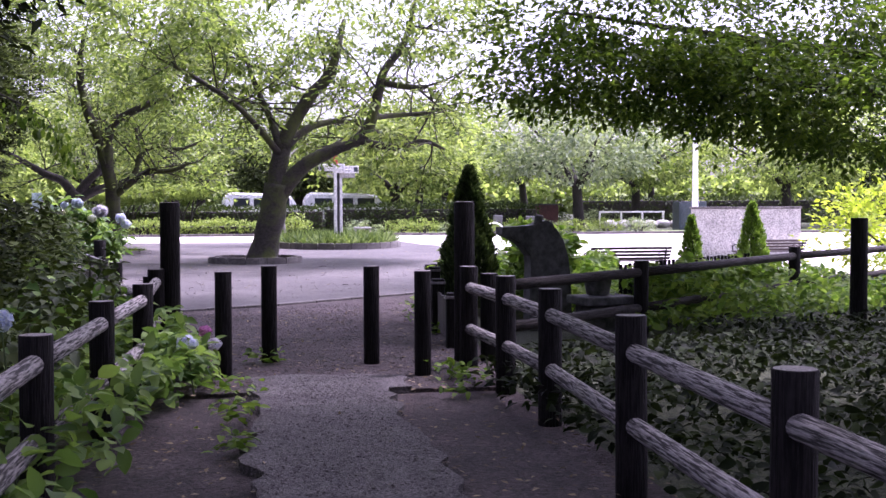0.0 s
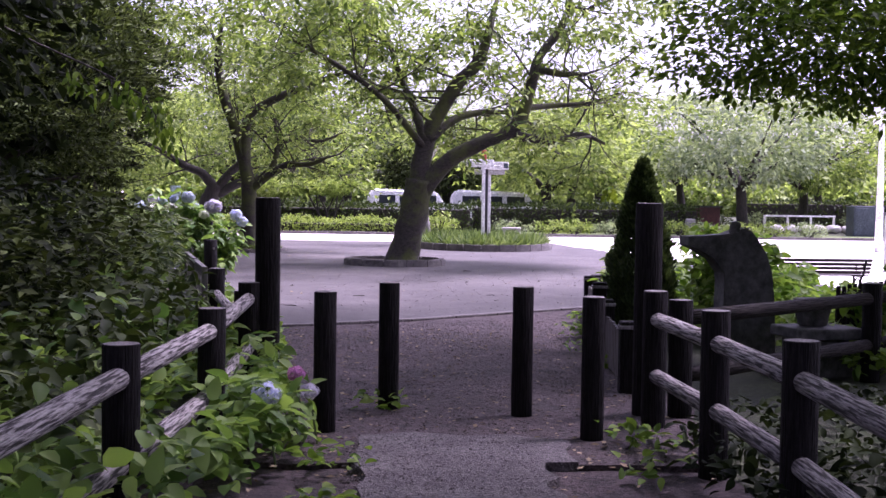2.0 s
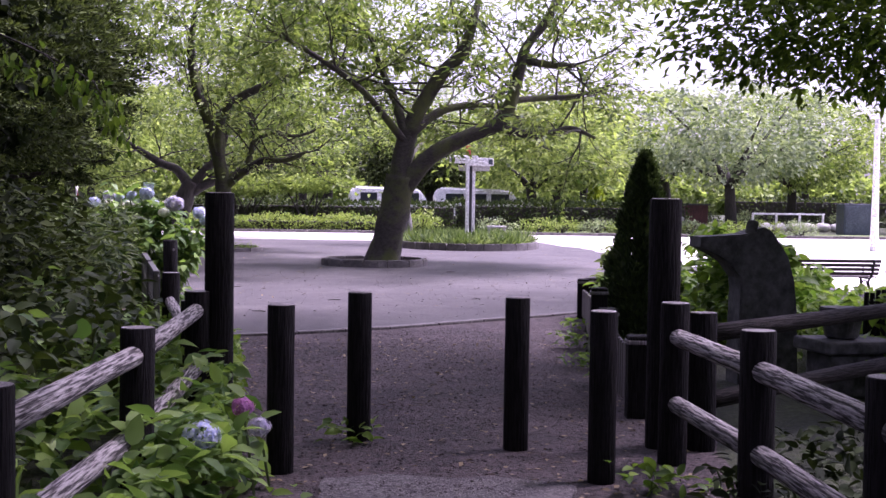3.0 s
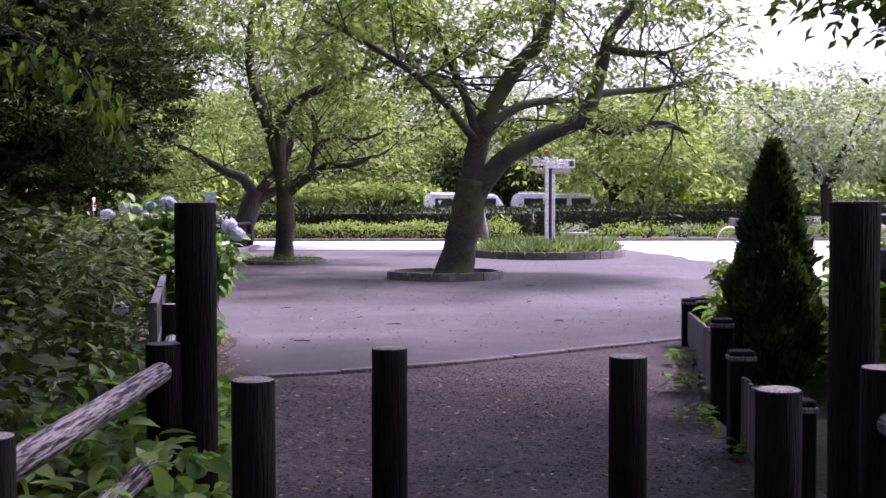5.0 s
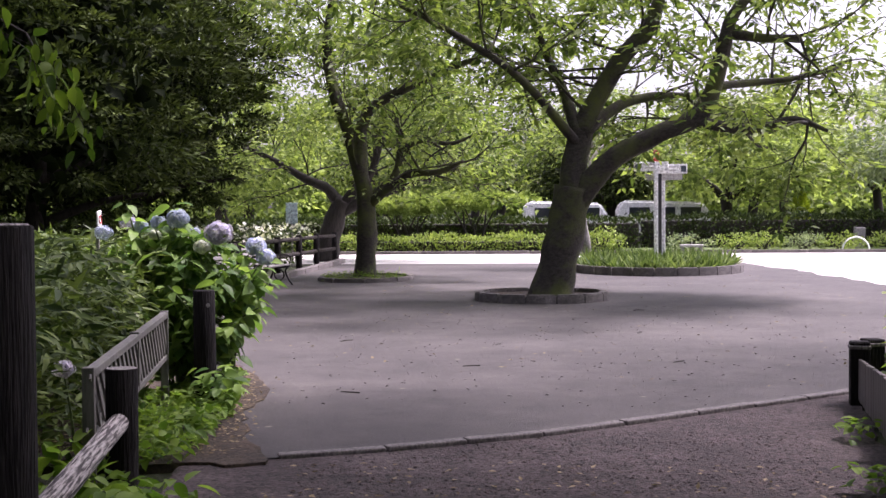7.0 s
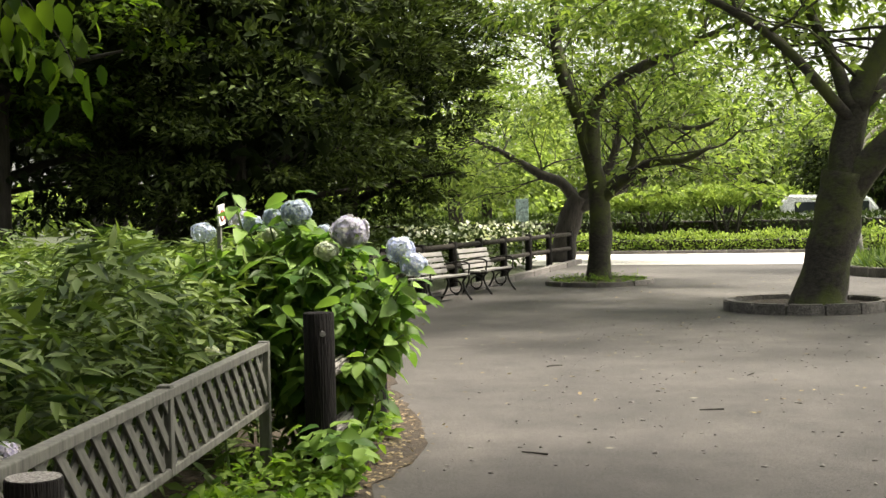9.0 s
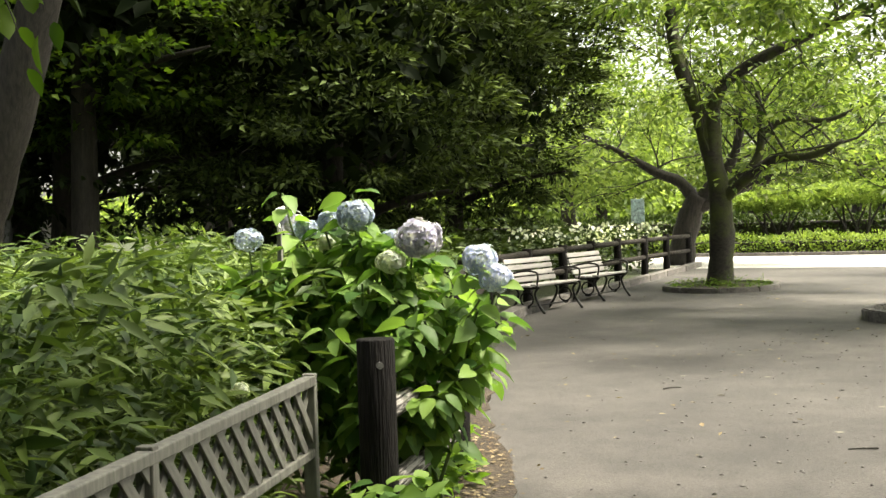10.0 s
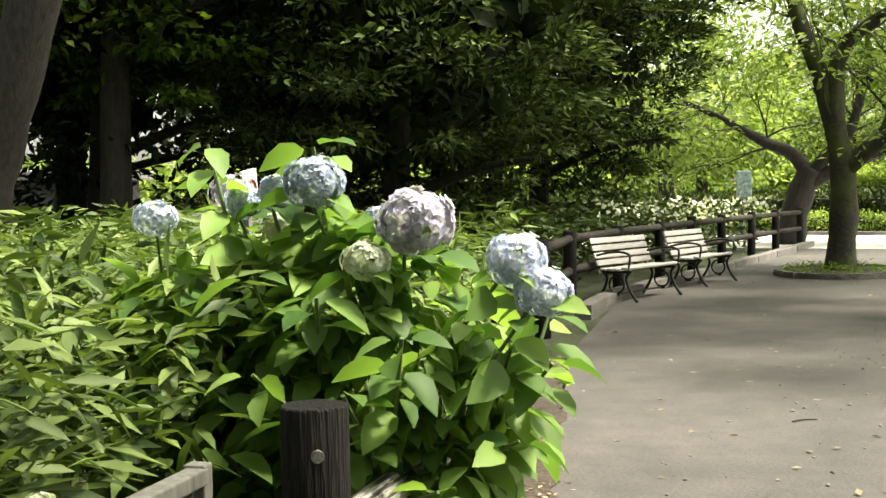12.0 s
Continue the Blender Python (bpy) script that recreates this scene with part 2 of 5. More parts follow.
def array_mesh(name, verts, faces, material, parent=None, label="", smooth=False):
    """verts (n,3), faces (m,3) or (m,4) arrays."""
    me = bpy.data.meshes.new(name)
    k = faces.shape[1]
    me.vertices.add(len(verts))
    me.vertices.foreach_set("co", np.ascontiguousarray(verts, dtype=np.float32).ravel())
    me.loops.add(faces.size)
    me.loops.foreach_set("vertex_index", np.ascontiguousarray(faces, dtype=np.int32).ravel())
    me.polygons.add(len(faces))
    me.polygons.foreach_set("loop_start", np.arange(0, faces.size, k, dtype=np.int32))
    me.update(calc_edges=True)
    me.validate()
    if smooth:
        me.polygons.foreach_set("use_smooth", [True] * len(me.polygons))
    me.materials.append(material)
    ob = new(name, me)
    ob.parent = parent
    return tagged(ob, label)


def box(bm, cx, cy, cz, sx, sy, sz, rz=0.0, rx=0.0, ry=0.0, bevel=0.0):
    m = pose(cx, cy, cz, rx, ry, rz) @ Matrix.Diagonal((sx, sy, sz, 1))
    g = bmesh.ops.create_cube(bm, size=1.0, matrix=m)
    if bevel:
        es = list({e for v in g["verts"] for e in v.link_edges})
        bmesh.ops.bevel(bm, geom=es, offset=bevel, segments=2, affect="EDGES", profile=0.5)


def boxpart(name, dims, mat, parent, at=(0, 0, 0), rot=(0, 0, 0), bevel=0.004, label=""):
    bm = bmesh.new()
    box(bm, 0, 0, 0, *dims, bevel=bevel)
    ob = part(name, bm, mat, parent, label)
    ob.matrix_basis = pose(*at, *rot)
    return ob


def smooth_line(pts, radii, steps=5):
    """Catmull-Rom through pts."""
    P = [Vector(p) for p in pts]
    P = [P[0] * 2 - P[1]] + P + [P[-1] * 2 - P[-2]]
    out, rad = [], []
    for i in range(1, len(P) - 2):
        for s in range(steps):
            t = s / steps
            a, b, c, d = P[i - 1], P[i], P[i + 1], P[i + 2]
            out.append(0.5 * (2 * b + (c - a) * t + (2 * a - 5 * b + 4 * c - d) * t * t + (3 * b - a - 3 * c + d) * t ** 3))
            rad.append(radii[i - 1] * (1 - t) + radii[i] * t)
    out.append(P[-2]), rad.append(radii[-1])
    return out, rad


def tube(bm, pts, radii, segs=8, steps=4, wobble=0.06):
    line, rad = smooth_line(pts, radii, steps)
    rings = []
    side = None
    for i, p in enumerate(line):
        d = (line[min(i + 1, len(line) - 1)] - line[max(i - 1, 0)]).normalized()
        if side is None:
            side = d.orthogonal().normalized()
        side = (side - d * side.dot(d)).normalized()
        up = d.cross(side)
        ring = []
        for k in range(segs):
            a = 2 * math.pi * k / segs
            q = math.cos(a) * side + math.sin(a) * up
            r = rad[i] * (1 + wobble * 2 * noise.noise(p * 2.3 + q * 1.7))
            ring.append(bm.verts.new(p + q * r))
        rings.append(ring)
    for a, b in zip(rings, rings[1:]):
        for k in range(segs):
            bm.faces.new((a[k], a[(k + 1) % segs], b[(k + 1) % segs], b[k]))
    bm.faces.new(rings[-1])
    bm.faces.new(rings[0][::-1])


def slab(name, outline, top, thick, mat, label, category, kind="structure"):
    bm = bmesh.new()
    vs = [bm.verts.new((x, y, top)) for x, y in outline]
    f = bm.faces.new(vs)
    r = bmesh.ops.extrude_face_region(bm, geom=[f])
    for v in r["geom"]:
        if isinstance(v, bmesh.types.BMVert):
            v.co.z -= thick
    return tagged(part(name, bm, mat), label, category, kind=kind)


RNG = np.random.default_rng(7)


def unit(v):
    return v / np.maximum(np.linalg.norm(v, axis=1, keepdims=True), 1e-6)


def leaves(centres, direct, size, aspect=0.45, fold=0.25, normal=None, vary=0.35):
    """Pointed leaves folded on the midrib: two triangles each; base at the centre, tip along direct."""
    n = len(centres)
    s = (size * (1 + vary * RNG.uniform(-1, 1, n)))[:, None]
    d = unit(direct)
    nn = RNG.normal(size=(n, 3)) * 0.5 + np.array([0, 0, 1.0]) if normal is None else normal
    side = unit(np.cross(d, nn))
    up = np.cross(side, d)
    a = centres
    tip = centres + d * s
    mid = centres + d * s * 0.42
    l = mid + side * s * aspect * 0.5 + up * s * aspect * fold
    r = mid - side * s * aspect * 0.5 + up * s * aspect * fold
    v = np.stack([a, l, tip, r], 1).reshape(-1, 3)
    i = np.arange(n)[:, None] * 4
    f = np.stack([i + [[0, 2, 1]], i + [[0, 3, 2]]], 1).reshape(-1, 3)
    return v, f


def broad_leaves(centres, direct, size, aspect=0.62, fold=0.16, normal=None, vary=0.3, curl=0.25):
    """Oval leaves with a pointed tip and a midrib fold, for plants close by: eight triangles each."""
    n = len(centres)
    s = (size * (1 + vary * RNG.uniform(-1, 1, n)))[:, None]
    d = unit(direct)
    nn = RNG.normal(size=(n, 3)) * 0.4 + np.array([0, 0, 1.0]) if normal is None else normal
    side = unit(np.cross(d, nn))
    up = np.cross(side, d)
    prof = [(0.0, 0.0), (0.14, 0.33), (0.42, 0.5), (0.74, 0.34), (1.0, 0.0)]
    vs = []
    for t, w in prof:
        c = centres + d * s * t - up * s * curl * t * t
        vs.append(c)
        if w:
            vs.append(c + side * s * aspect * w + up * s * aspect * fold * w * 2)
            vs.append(c - side * s * aspect * w + up * s * aspect * fold * w * 2)
    v = np.stack(vs, 1)
    k = v.shape[1]
    # vertex order: 0 base | 1 mid 2 l 3 r | 4 mid 5 l 6 r | 7 mid 8 l 9 r | 10 tip
    T = [(0, 1, 2), (0, 3, 1), (1, 4, 5), (1, 5, 2), (1, 3, 6), (1, 6, 4), (4, 7, 8), (4, 8, 5), (4, 6, 9), (4, 9, 7), (7, 10, 8), (7, 9, 10)]
    i = np.arange(n)[:, None, None] * k
    f = (i + np.array(T)[None]).reshape(-1, 3)
    return v.reshape(-1, 3), f


def clumps(centre, radii, n_clumps, per, spread, shell=0.55, flat=0.55, low=-1.0):
    """Points in clumps set mostly near the shell of an ellipsoid; returns points and outward directions."""
    u = unit(RNG.normal(size=(n_clumps * 2, 3)))
    u = u[u[:, 2] > low][:n_clumps]
    rr = shell + (1.08 - shell) * RNG.uniform(0, 1, (len(u), 1)) ** 0.7
    c = np.array(centre) + u * rr * np.array(radii)
    k = per
    sp = spread * RNG.uniform(0.6, 1.4, (len(c), 1, 1))
    off = RNG.normal(size=(len(c), k, 3)) * np.array([1, 1, flat]) * sp
    p = (c[:, None, :] + off).reshape(-1, 3)
    out = (off + u[:, None, :] * spread * 0.7).reshape(-1, 3)
    return p, out


def crown(name, blobs, leaf, mat, parent, aspect=0.45, label="", droop=0.35):
    V, F, base = [], [], 0
    for centre, radii, nc, per, spread in blobs:
        p, o = clumps(centre, radii, nc, per, spread)
        d = unit(o) + RNG.normal(size=o.shape) * 0.6
        d[:, 2] = d[:, 2] * 0.6 - droop
        v, f = leaves(p, d, leaf, aspect)
        V.append(v), F.append(f + base)
        base += len(v)
    return array_mesh(name, np.concatenate(V), np.concatenate(F), mat, parent, label)


def twigs(bm, start, direction, length, radius, depth, spread=0.6, lift=0.1, tips=None):
    """Recursive fine branches; collects the tips."""
    pts, p, d = [start], Vector(start), Vector(direction).normalized()
    for i in range(3):
        d = (d + Vector((random.gauss(0, 0.22), random.gauss(0, 0.22), random.gauss(lift, 0.18)))).normalized()
        p = p + d * length / 3
        pts.append(p.copy())
        if tips is not None and i > 0:
            tips.append(tuple(p))
    tube(bm, pts, [radius, radius * 0.8, radius * 0.6, radius * 0.4], 5, 2, 0.05)
    if depth:
        for i in (1, 2, 3):
            if random.random() < 0.85:
                nd = (d + Vector((random.gauss(0, spread), random.gauss(0, spread), random.gauss(0.05, spread * 0.5)))).normalized()
                twigs(bm, pts[i], nd, length * 0.68, radius * 0.5, depth - 1, spread, lift, tips)


def tips_foliage(tips, per, spread, leaf, name, mat, parent, aspect=0.4, flat=0.45, droop=0.5, label=""):
    t = np.array(tips)
    off = RNG.normal(size=(len(t), per, 3)) * np.array([1, 1, flat]) * spread
    p = (t[:, None] + off).reshape(-1, 3)
    d = off.reshape(-1, 3) / spread + RNG.normal(size=p.shape) * 0.5
    d[:, 2] = d[:, 2] * 0.5 - droop
    v, f = leaves(p, d, leaf, aspect)
    return array_mesh(name, v, f, mat, parent, label)

# ---------------------------------------------------------------- the ground
bm = bmesh.new()
bmesh.ops.create_grid(bm, x_segments=40, y_segments=40, size=600, matrix=Matrix.Translation((0, 100, -0.05)))
tagged(part("ground", bm, UNDERGROWTH), "mossy brown woodland floor under the park plants", "ground", kind="structure")
def ragged(pts, amp, step=0.18):
    """The outline with wandering edges."""
    out = []
    for (x0, y0), (x1, y1) in zip(pts, pts[1:] + pts[:1]):
        n = max(1, int(math.hypot(x1 - x0, y1 - y0) / step))
        for k in range(n):
            x, y = x0 + (x1 - x0) * k / n, y0 + (y1 - y0) * k / n
            out.append((x + amp * noise.noise((x * 3.1, y * 3.1, 1.0)) * 2, y + amp * noise.noise((x * 3.1, y * 3.1, 7.0)) * 2))
    return out


PLAZA = [(-1.0, 17.4), (-0.35, 17.68), (0.65, 18.26), (1.8, 19.2), (3.25, 20.4), (5.0, 21.0), (9.0, 21.6), (24, 22), (70, 24), (70, 47),
         (-5.6, 47), (-5.45, 36), (-5.35, 31.8), (-4.2, 27.0), (-3.0, 23.6), (-2.6, 21.8), (-2.3, 19.0), (-2.0, 17.3)]
slab("pavement", PLAZA, 0.0, 0.1, ASPHALT, "worn grey asphalt plaza with pale scuffed patches", "pavement")
DIRTP = [(-0.45, 9.95), (2.3, 9.9), (2.6, 12.0), (2.45, 15.5), (3.3, 20.6), (1.8, 19.3), (0.65, 18.35), (-0.35, 17.78), (-1.6, 17.4), (-1.2, 15.0), (-0.8, 12.6)]
slab("dirt_path", ragged(DIRTP, 0.035), -0.012, 0.06, DIRT, "bare packed earth path with scattered dead leaves", "path")
slab("dirt_verge", [(-1.3, -6), (2.3, -6), (2.3, 9.94), (-1.0, 9.96)], -0.046, 0.06, DIRT, "lower bare earth strip beside the concrete path", "verge")
slab("soil_verge", ragged([(-2.9, 17.0), (-1.0, 17.2), (-1.35, 18.1), (-1.62, 19.2), (-1.7, 20.2), (-2.0, 21.2), (-2.5, 22.2), (-3.0, 23.6), (-4.1, 26.6), (-5.0, 27)], 0.07), 0.008, 0.06, SOIL, "dark leaf-littered soil verge along the plaza", "verge")
slab("concrete_path", ragged([(0.03, -6), (1.17, -6), (1.22, 9.88), (1.48, 9.9), (1.4, 10.6), (0.8, 10.75), (0.22, 10.7), (0.15, 9.9)], 0.06, 0.09), 0.012, 0.08, AGGREGATE,
     "pebbled exposed-aggregate concrete path with rough edges", "path")
slab("road", [(-120, 46.9), (70, 46.9), (70, 55.5), (-120, 55.5)], 0.006, 0.1, PALE_PAVING, "pale sunlit concrete park road", "road")
# pale slab paints sunlight on the ground; its ragged edge is the shade line
slab("sunlit_patch", ragged([(9.0, 23.0), (70, 24.5), (70, 46.85), (6.4, 46.85), (7.6, 36), (8.0, 30)], 0.2, 0.5), 0.004, 0.05, PALE_PAVING, "pale slab painting the sunlit open part of the plaza", "pavement")
slab("lawn", [(-120, 55.4), (120, 55.4), (120, 61.5), (-120, 61.5)], 0.03, 0.1, LAWN, "mown strip of lawn before the hedge", "lawn")


def kerb_run(name, pts, w, h, z, mat, label, length=0.6, group=""):
    """A kerb of single blocks laid end to end along pts."""
    root = thing(name, label, "kerb", kind="structure")
    for a, b in zip(pts, pts[1:]):
        a, b = Vector((*a, 0)), Vector((*b, 0))
        n = max(1, round((b - a).length / length))
        L = (b - a).length / n
        ang = math.degrees(math.atan2(b.y - a.y, b.x - a.x))
        for i in range(n):
            c = a + (b - a) * ((i + 0.5) / n)
            boxpart("kerb_block", (L - 0.012, w, h), mat, root, (c.x + random.uniform(-.006, .006), c.y + random.uniform(-.006, .006), z + random.uniform(-.006, .006)),
                    (0, 0, ang + random.uniform(-0.8, 0.8)), 0.012)
    return root


kerb_run("kerb", [(-1.0, 17.44), (-0.35, 17.72), (0.65, 18.3), (1.8, 19.24), (3.25, 20.46)], 0.1, 0.12, -0.042, KERB_LIGHT, "thin flush stone kerb between dirt and asphalt")
kerb_run("kerb", [(-5.2, 30.2), (-5.6, 32.5), (-5.55, 37), (-5.6, 43), (-5.7, 48)], 0.2, 0.2, 0.03, KERBM, "low weathered concrete kerb under the log fence", 2.2)
kerb_run("kerb", [(-60, 55.4), (60, 55.4)], 0.18, 0.2, 0.02, KERBM, "far concrete kerb along the lawn", 2.0)


def ring_kerb(cx, cy, rx, ry, label, n=16, h=0.16, a0=0.0, a1=360.0, w=0.16):
    root = thing("tree_ring_kerb", label, "kerb", (cx, cy, 0))
    for i in range(n):
        t = math.radians(a0 + (a1 - a0) * (i + 0.5) / n)
        t0, t1 = (math.radians(a0 + (a1 - a0) * (i + k) / n) for k in (0.02, 0.98))
        bm = bmesh.new()
        vs = []
        for s in range(4):
            q = t0 + (t1 - t0) * s / 3
            for k, z in ((0, -0.05), (0, h), (w, h), (w, -0.05)):
                vs.append(bm.verts.new(((rx - k) * math.cos(q), (ry - k) * math.sin(q), z)))
        for s in range(3):
            for k in range(4):
                bm.faces.new((vs[s * 4 + k], vs[s * 4 + (k + 1) % 4], vs[s * 4 + 4 + (k + 1) % 4], vs[s * 4 + 4 + k]))
        bm.faces.new(vs[0:4]), bm.faces.new(vs[-4:])
        bmesh.ops.bevel(bm, geom=[e for e in bm.edges if all(v.co.z > 0 for v in e.verts)], offset=0.02, segments=2, affect="EDGES")
        part("kerb_block", bm, KERBM, root)
    bm = bmesh.new()
    bmesh.ops.create_circle(bm, cap_ends=True, segments=32, radius=1.0, matrix=Matrix.Diagonal((rx - w * 0.8, ry - w * 0.8, 1, 1)))
    for v in bm.verts:
        v.co.z = h * 0.55
    part("soil", bm, SOIL, root, "brown soil with dead leaves")
    return root


ring_kerb(0.58, 31.55, 1.17, 1.17, "round concrete kerb ring at the leaning tree's foot", 14, 0.15)
ring_kerb(-3.5, 38.2, 1.1, 1.5, "broken low kerb ring round the straight tree", 9, 0.09)
ring_kerb(3.45, 42.2, 2.2, 3.0, "oval kerbed planting bed with strap-leaved plants", 26, 0.2)

# ---------------------------------------------------------------- log fences and posts
def log(name, length, r, mat, parent, at, rot=(0, 0, 0), top=None, label="", segs=16, taper=1.0):
    bm = bmesh.new()
    rings = [(0, 1.0), (length * 0.33, 1.01), (length * 0.66, 0.995), (length - 0.006, 1.0 * taper), (length, 0.95 * taper)]
    rows = []
    for z, k in rings:
        rows.append([bm.verts.new((r * k * (1 + 0.05 * noise.noise((math.cos(6.28 * s / segs) * 2, math.sin(6.28 * s / segs) * 2, z * 3 + at[1]))) * math.cos(6.28318 * s / segs),
                                   r * k * math.sin(6.28318 * s / segs), z)) for s in range(segs)])
    for a, b in zip(rows, rows[1:]):
        for k in range(segs):
            bm.faces.new((a[k], a[(k + 1) % segs], b[(k + 1) % segs], b[k]))
    bm.faces.new(rows[0][::-1])
    cap = bm.faces.new(rows[-1])
    bmesh.ops.recalc_face_normals(bm, faces=bm.faces)
    ob = part(name, bm, mat, parent, label)
    ob.matrix_basis = pose(*at, *rot)
    if top:
        ob.data.materials.append(top)
        ob.data.polygons[len(ob.data.polygons) - 1].material_index = 1
    for p in ob.data.polygons:
        p.use_smooth = len(p.vertices) == 4
    return ob


def rail_between(parent, a, b, r, mat, name="rail"):
    a, b = Vector(a), Vector(b)
    d = b - a
    ob = log(name, d.length, r, mat, parent, tuple(a))
    ob.matrix_basis = Matrix.Translation(a) @ d.to_track_quat("Z", "Y").to_matrix().to_4x4() @ pose(0, 0, 0, 0, 0, random.uniform(0, 360))
    return ob


def log_fence(posts, h, r, rails, rr, rail_mat, label, group="", post_mat=POST, top=POST_TOP, ends=(0, 0)):
    root = thing("log_fence", label, "fence", group=group)
    for x, y in posts:
        log("post", h + 0.25 + random.uniform(-0.015, 0.015), r, post_mat, root, (x, y, -0.25), (random.uniform(-0.6, 0.6), random.uniform(-0.6, 0.6), random.uniform(0, 360)), top)
    for (x0, y0), (x1, y1) in zip(posts, posts[1:]):
        for z in rails:
            rail_between(root, (x0, y0, z), (x1, y1, z), rr, rail_mat)
    return root


log_fence([(-1.02, 2.2), (-0.98, 4.25), (-0.92, 6.25), (-0.81, 8.25), (-0.69, 10.15), (-0.72, 12.5)], 0.86, 0.082, (0.72, 0.34), 0.05, RAIL, "grey log-rail fence with dark posts among hydrangeas", "path fences")
log_fence([(1.86, 2.0), (1.95, 4.05), (2.06, 6.15), (2.18, 8.3), (2.19, 9.75), (2.15, 11.15)], 0.9, 0.082, (0.72, 0.34), 0.05, RAIL, "grey log-rail fence with dark posts beside groundcover", "path fences")
log_fence([(-0.79, 12.75), (-1.41, 15.77)], 0.77, 0.08, (0.5,), 0.05, RAIL, "short dark log fence ending at the lattice panel", "path fences")
log_fence([(2.43, 11.55), (4.62, 13.6), (8.2, 17.2), (11.5, 20)], 0.82, 0.085, (0.69, 0.28), 0.055, RAIL_DARK, "dark log fence running off behind the statue", "path fences")
bark_fence = log_fence([(-1.93, 19.15), (-2.2, 20.75), (-2.95, 22.7)], 0.95, 0.085, (0.6, 0.25), 0.05, RAIL, "dark bark-textured posts with grey rail under hydrangea", "path fences", top=POST)
log("knot", 0.014, 0.016, GRAVEM, bark_fence, (-1.93 + 0.53 * 0.078, 19.15 - 0.85 * 0.078, 0.83), (90, 0, 32), None, "small pale metal stud", 12)
log_fence([(-4.1, 25.6), (-5.0, 28.4), (-5.75, 31.2), (-6.0, 33.9), (-6.05, 36.2), (-6.1, 38.4), (-6.1, 40.6), (-6.05, 43.0), (-6.0, 45.3), (-5.9, 47.8)], 0.95, 0.085, (0.85, 0.45), 0.055, RAIL_DARK,
          "dark brown log fence on a low kerb behind benches", "plaza fences", top=POST)

for x, y in ((-0.06, 10.92), (0.36, 11.83), (1.3, 11.55), (1.655, 10.69)):
    tall = thing("bollard", "dark log-look bollard with a sawn top", "bollard", (x, y, 0), group="path bollards")
    log("post", 1.15, 0.074, POST, tall, (0, 0, -0.25), (0, 0, random.uniform(0, 360)), POST_TOP)
    log("cap", 0.012, 0.066, POST_TOP, tall, (0, 0, 0.892), (0, 0, random.uniform(0, 360)), None, "paler sawn top")
for x, y, h in ((-0.59, 12.6, 1.5), (2.2, 11.62, 1.5)):
    tall = thing("gate_post", "tall dark log gate post with a flat top", "post", (x, y, 0), group="gate posts")
    log("post", h + 0.3, 0.098, POST, tall, (0, 0, -0.3), (0, 0, random.uniform(0, 360)), POST_TOP)
    log("cap", 0.012, 0.088, POST_TOP, tall, (0, 0, h - 0.008), (0, 0, 0), None, "paler sawn top")
tall = thing("fence_post", "tall dark square post in the far log fence", "post", (7.3, 13.6, 0))
log("post", 1.6, 0.1, POST, tall, (0, 0, -0.3), (0, 0, 0), POST_TOP)


def picket_edge(a, b, ha, hb, label):
    """Low planter edging: a thick post at either end and a row of pickets between."""
    root = thing("picket_edging", label, "fence", group="planter edging")
    a, b = Vector((*a, 0)), Vector((*b, 0))
    n = int((b - a).length / 0.105)
    ang = math.degrees(math.atan2(b.y - a.y, b.x - a.x))
    for i in range(n + 1):
        p = a.lerp(b, i / n)
        h = ha + (hb - ha) * i / n
        if i in (0, n):
            boxpart("post", (0.15, 0.15, h + 0.25), POST, root, (p.x, p.y, (h - 0.15) / 2), (0, 0, ang), 0.015)
            boxpart("cap", (0.165, 0.165, 0.03), POST_TOP, root, (p.x, p.y, h + 0.005), (0, 0, ang), 0.008, "pale sawn cap")
        else:
            boxpart("picket", (0.085, 0.028, h - 0.12), PICKET, root, (p.x, p.y, (h - 0.1) / 2 + 0.02 + random.uniform(-.008, .008)), (0, 0, ang + random.uniform(-2, 2)), 0.006)
    L = (b - a).length
    c = (a + b) / 2
    d = Vector((-(b - a).y, (b - a).x, 0)).normalized() * -0.03
    for z in (0.16, min(ha, hb) - 0.16):
        boxpart("rail", (L, 0.03, 0.05), PICKET, root, (c.x + d.x, c.y + d.y, z), (0, 0, ang), 0.004)
    return root


picket_edge((2.275, 12.65), (2.37, 14.2), 0.51, 0.56, "weathered picket planter edging beside the gate post")
picket_edge((2.52, 15.4), (3.15, 19.8), 0.64, 0.44, "long weathered picket edging along the plaza planter")
picket_edge((3.3, 20.0), (6.6, 20.9), 0.44, 0.44, "weathered picket edging facing the plaza")


def knob_edging(a, b, h, label):
    root = thing("knob_edging", label, "fence", group="planter edging")
    a, b = Vector((*a, 0)), Vector((*b, 0))
    n = int((b - a).length / 0.125)
    for i in range(n + 1):
        p = a.lerp(b, i / n)
        log("peg", h + 0.1 + random.uniform(-0.012, 0.012), 0.028, POST, root, (p.x, p.y, -0.1), (0, 0, 0), None, "", 8, 0.8)
    for z in (0.3, h - 0.09):
        rail_between(root, (a.x, a.y, z), (b.x, b.y, z), 0.016, POST)
    return root


knob_edging((4.75, 14.75), (7.7, 17.7), 0.72, "dark low edging of round-topped pegs behind the log fence")


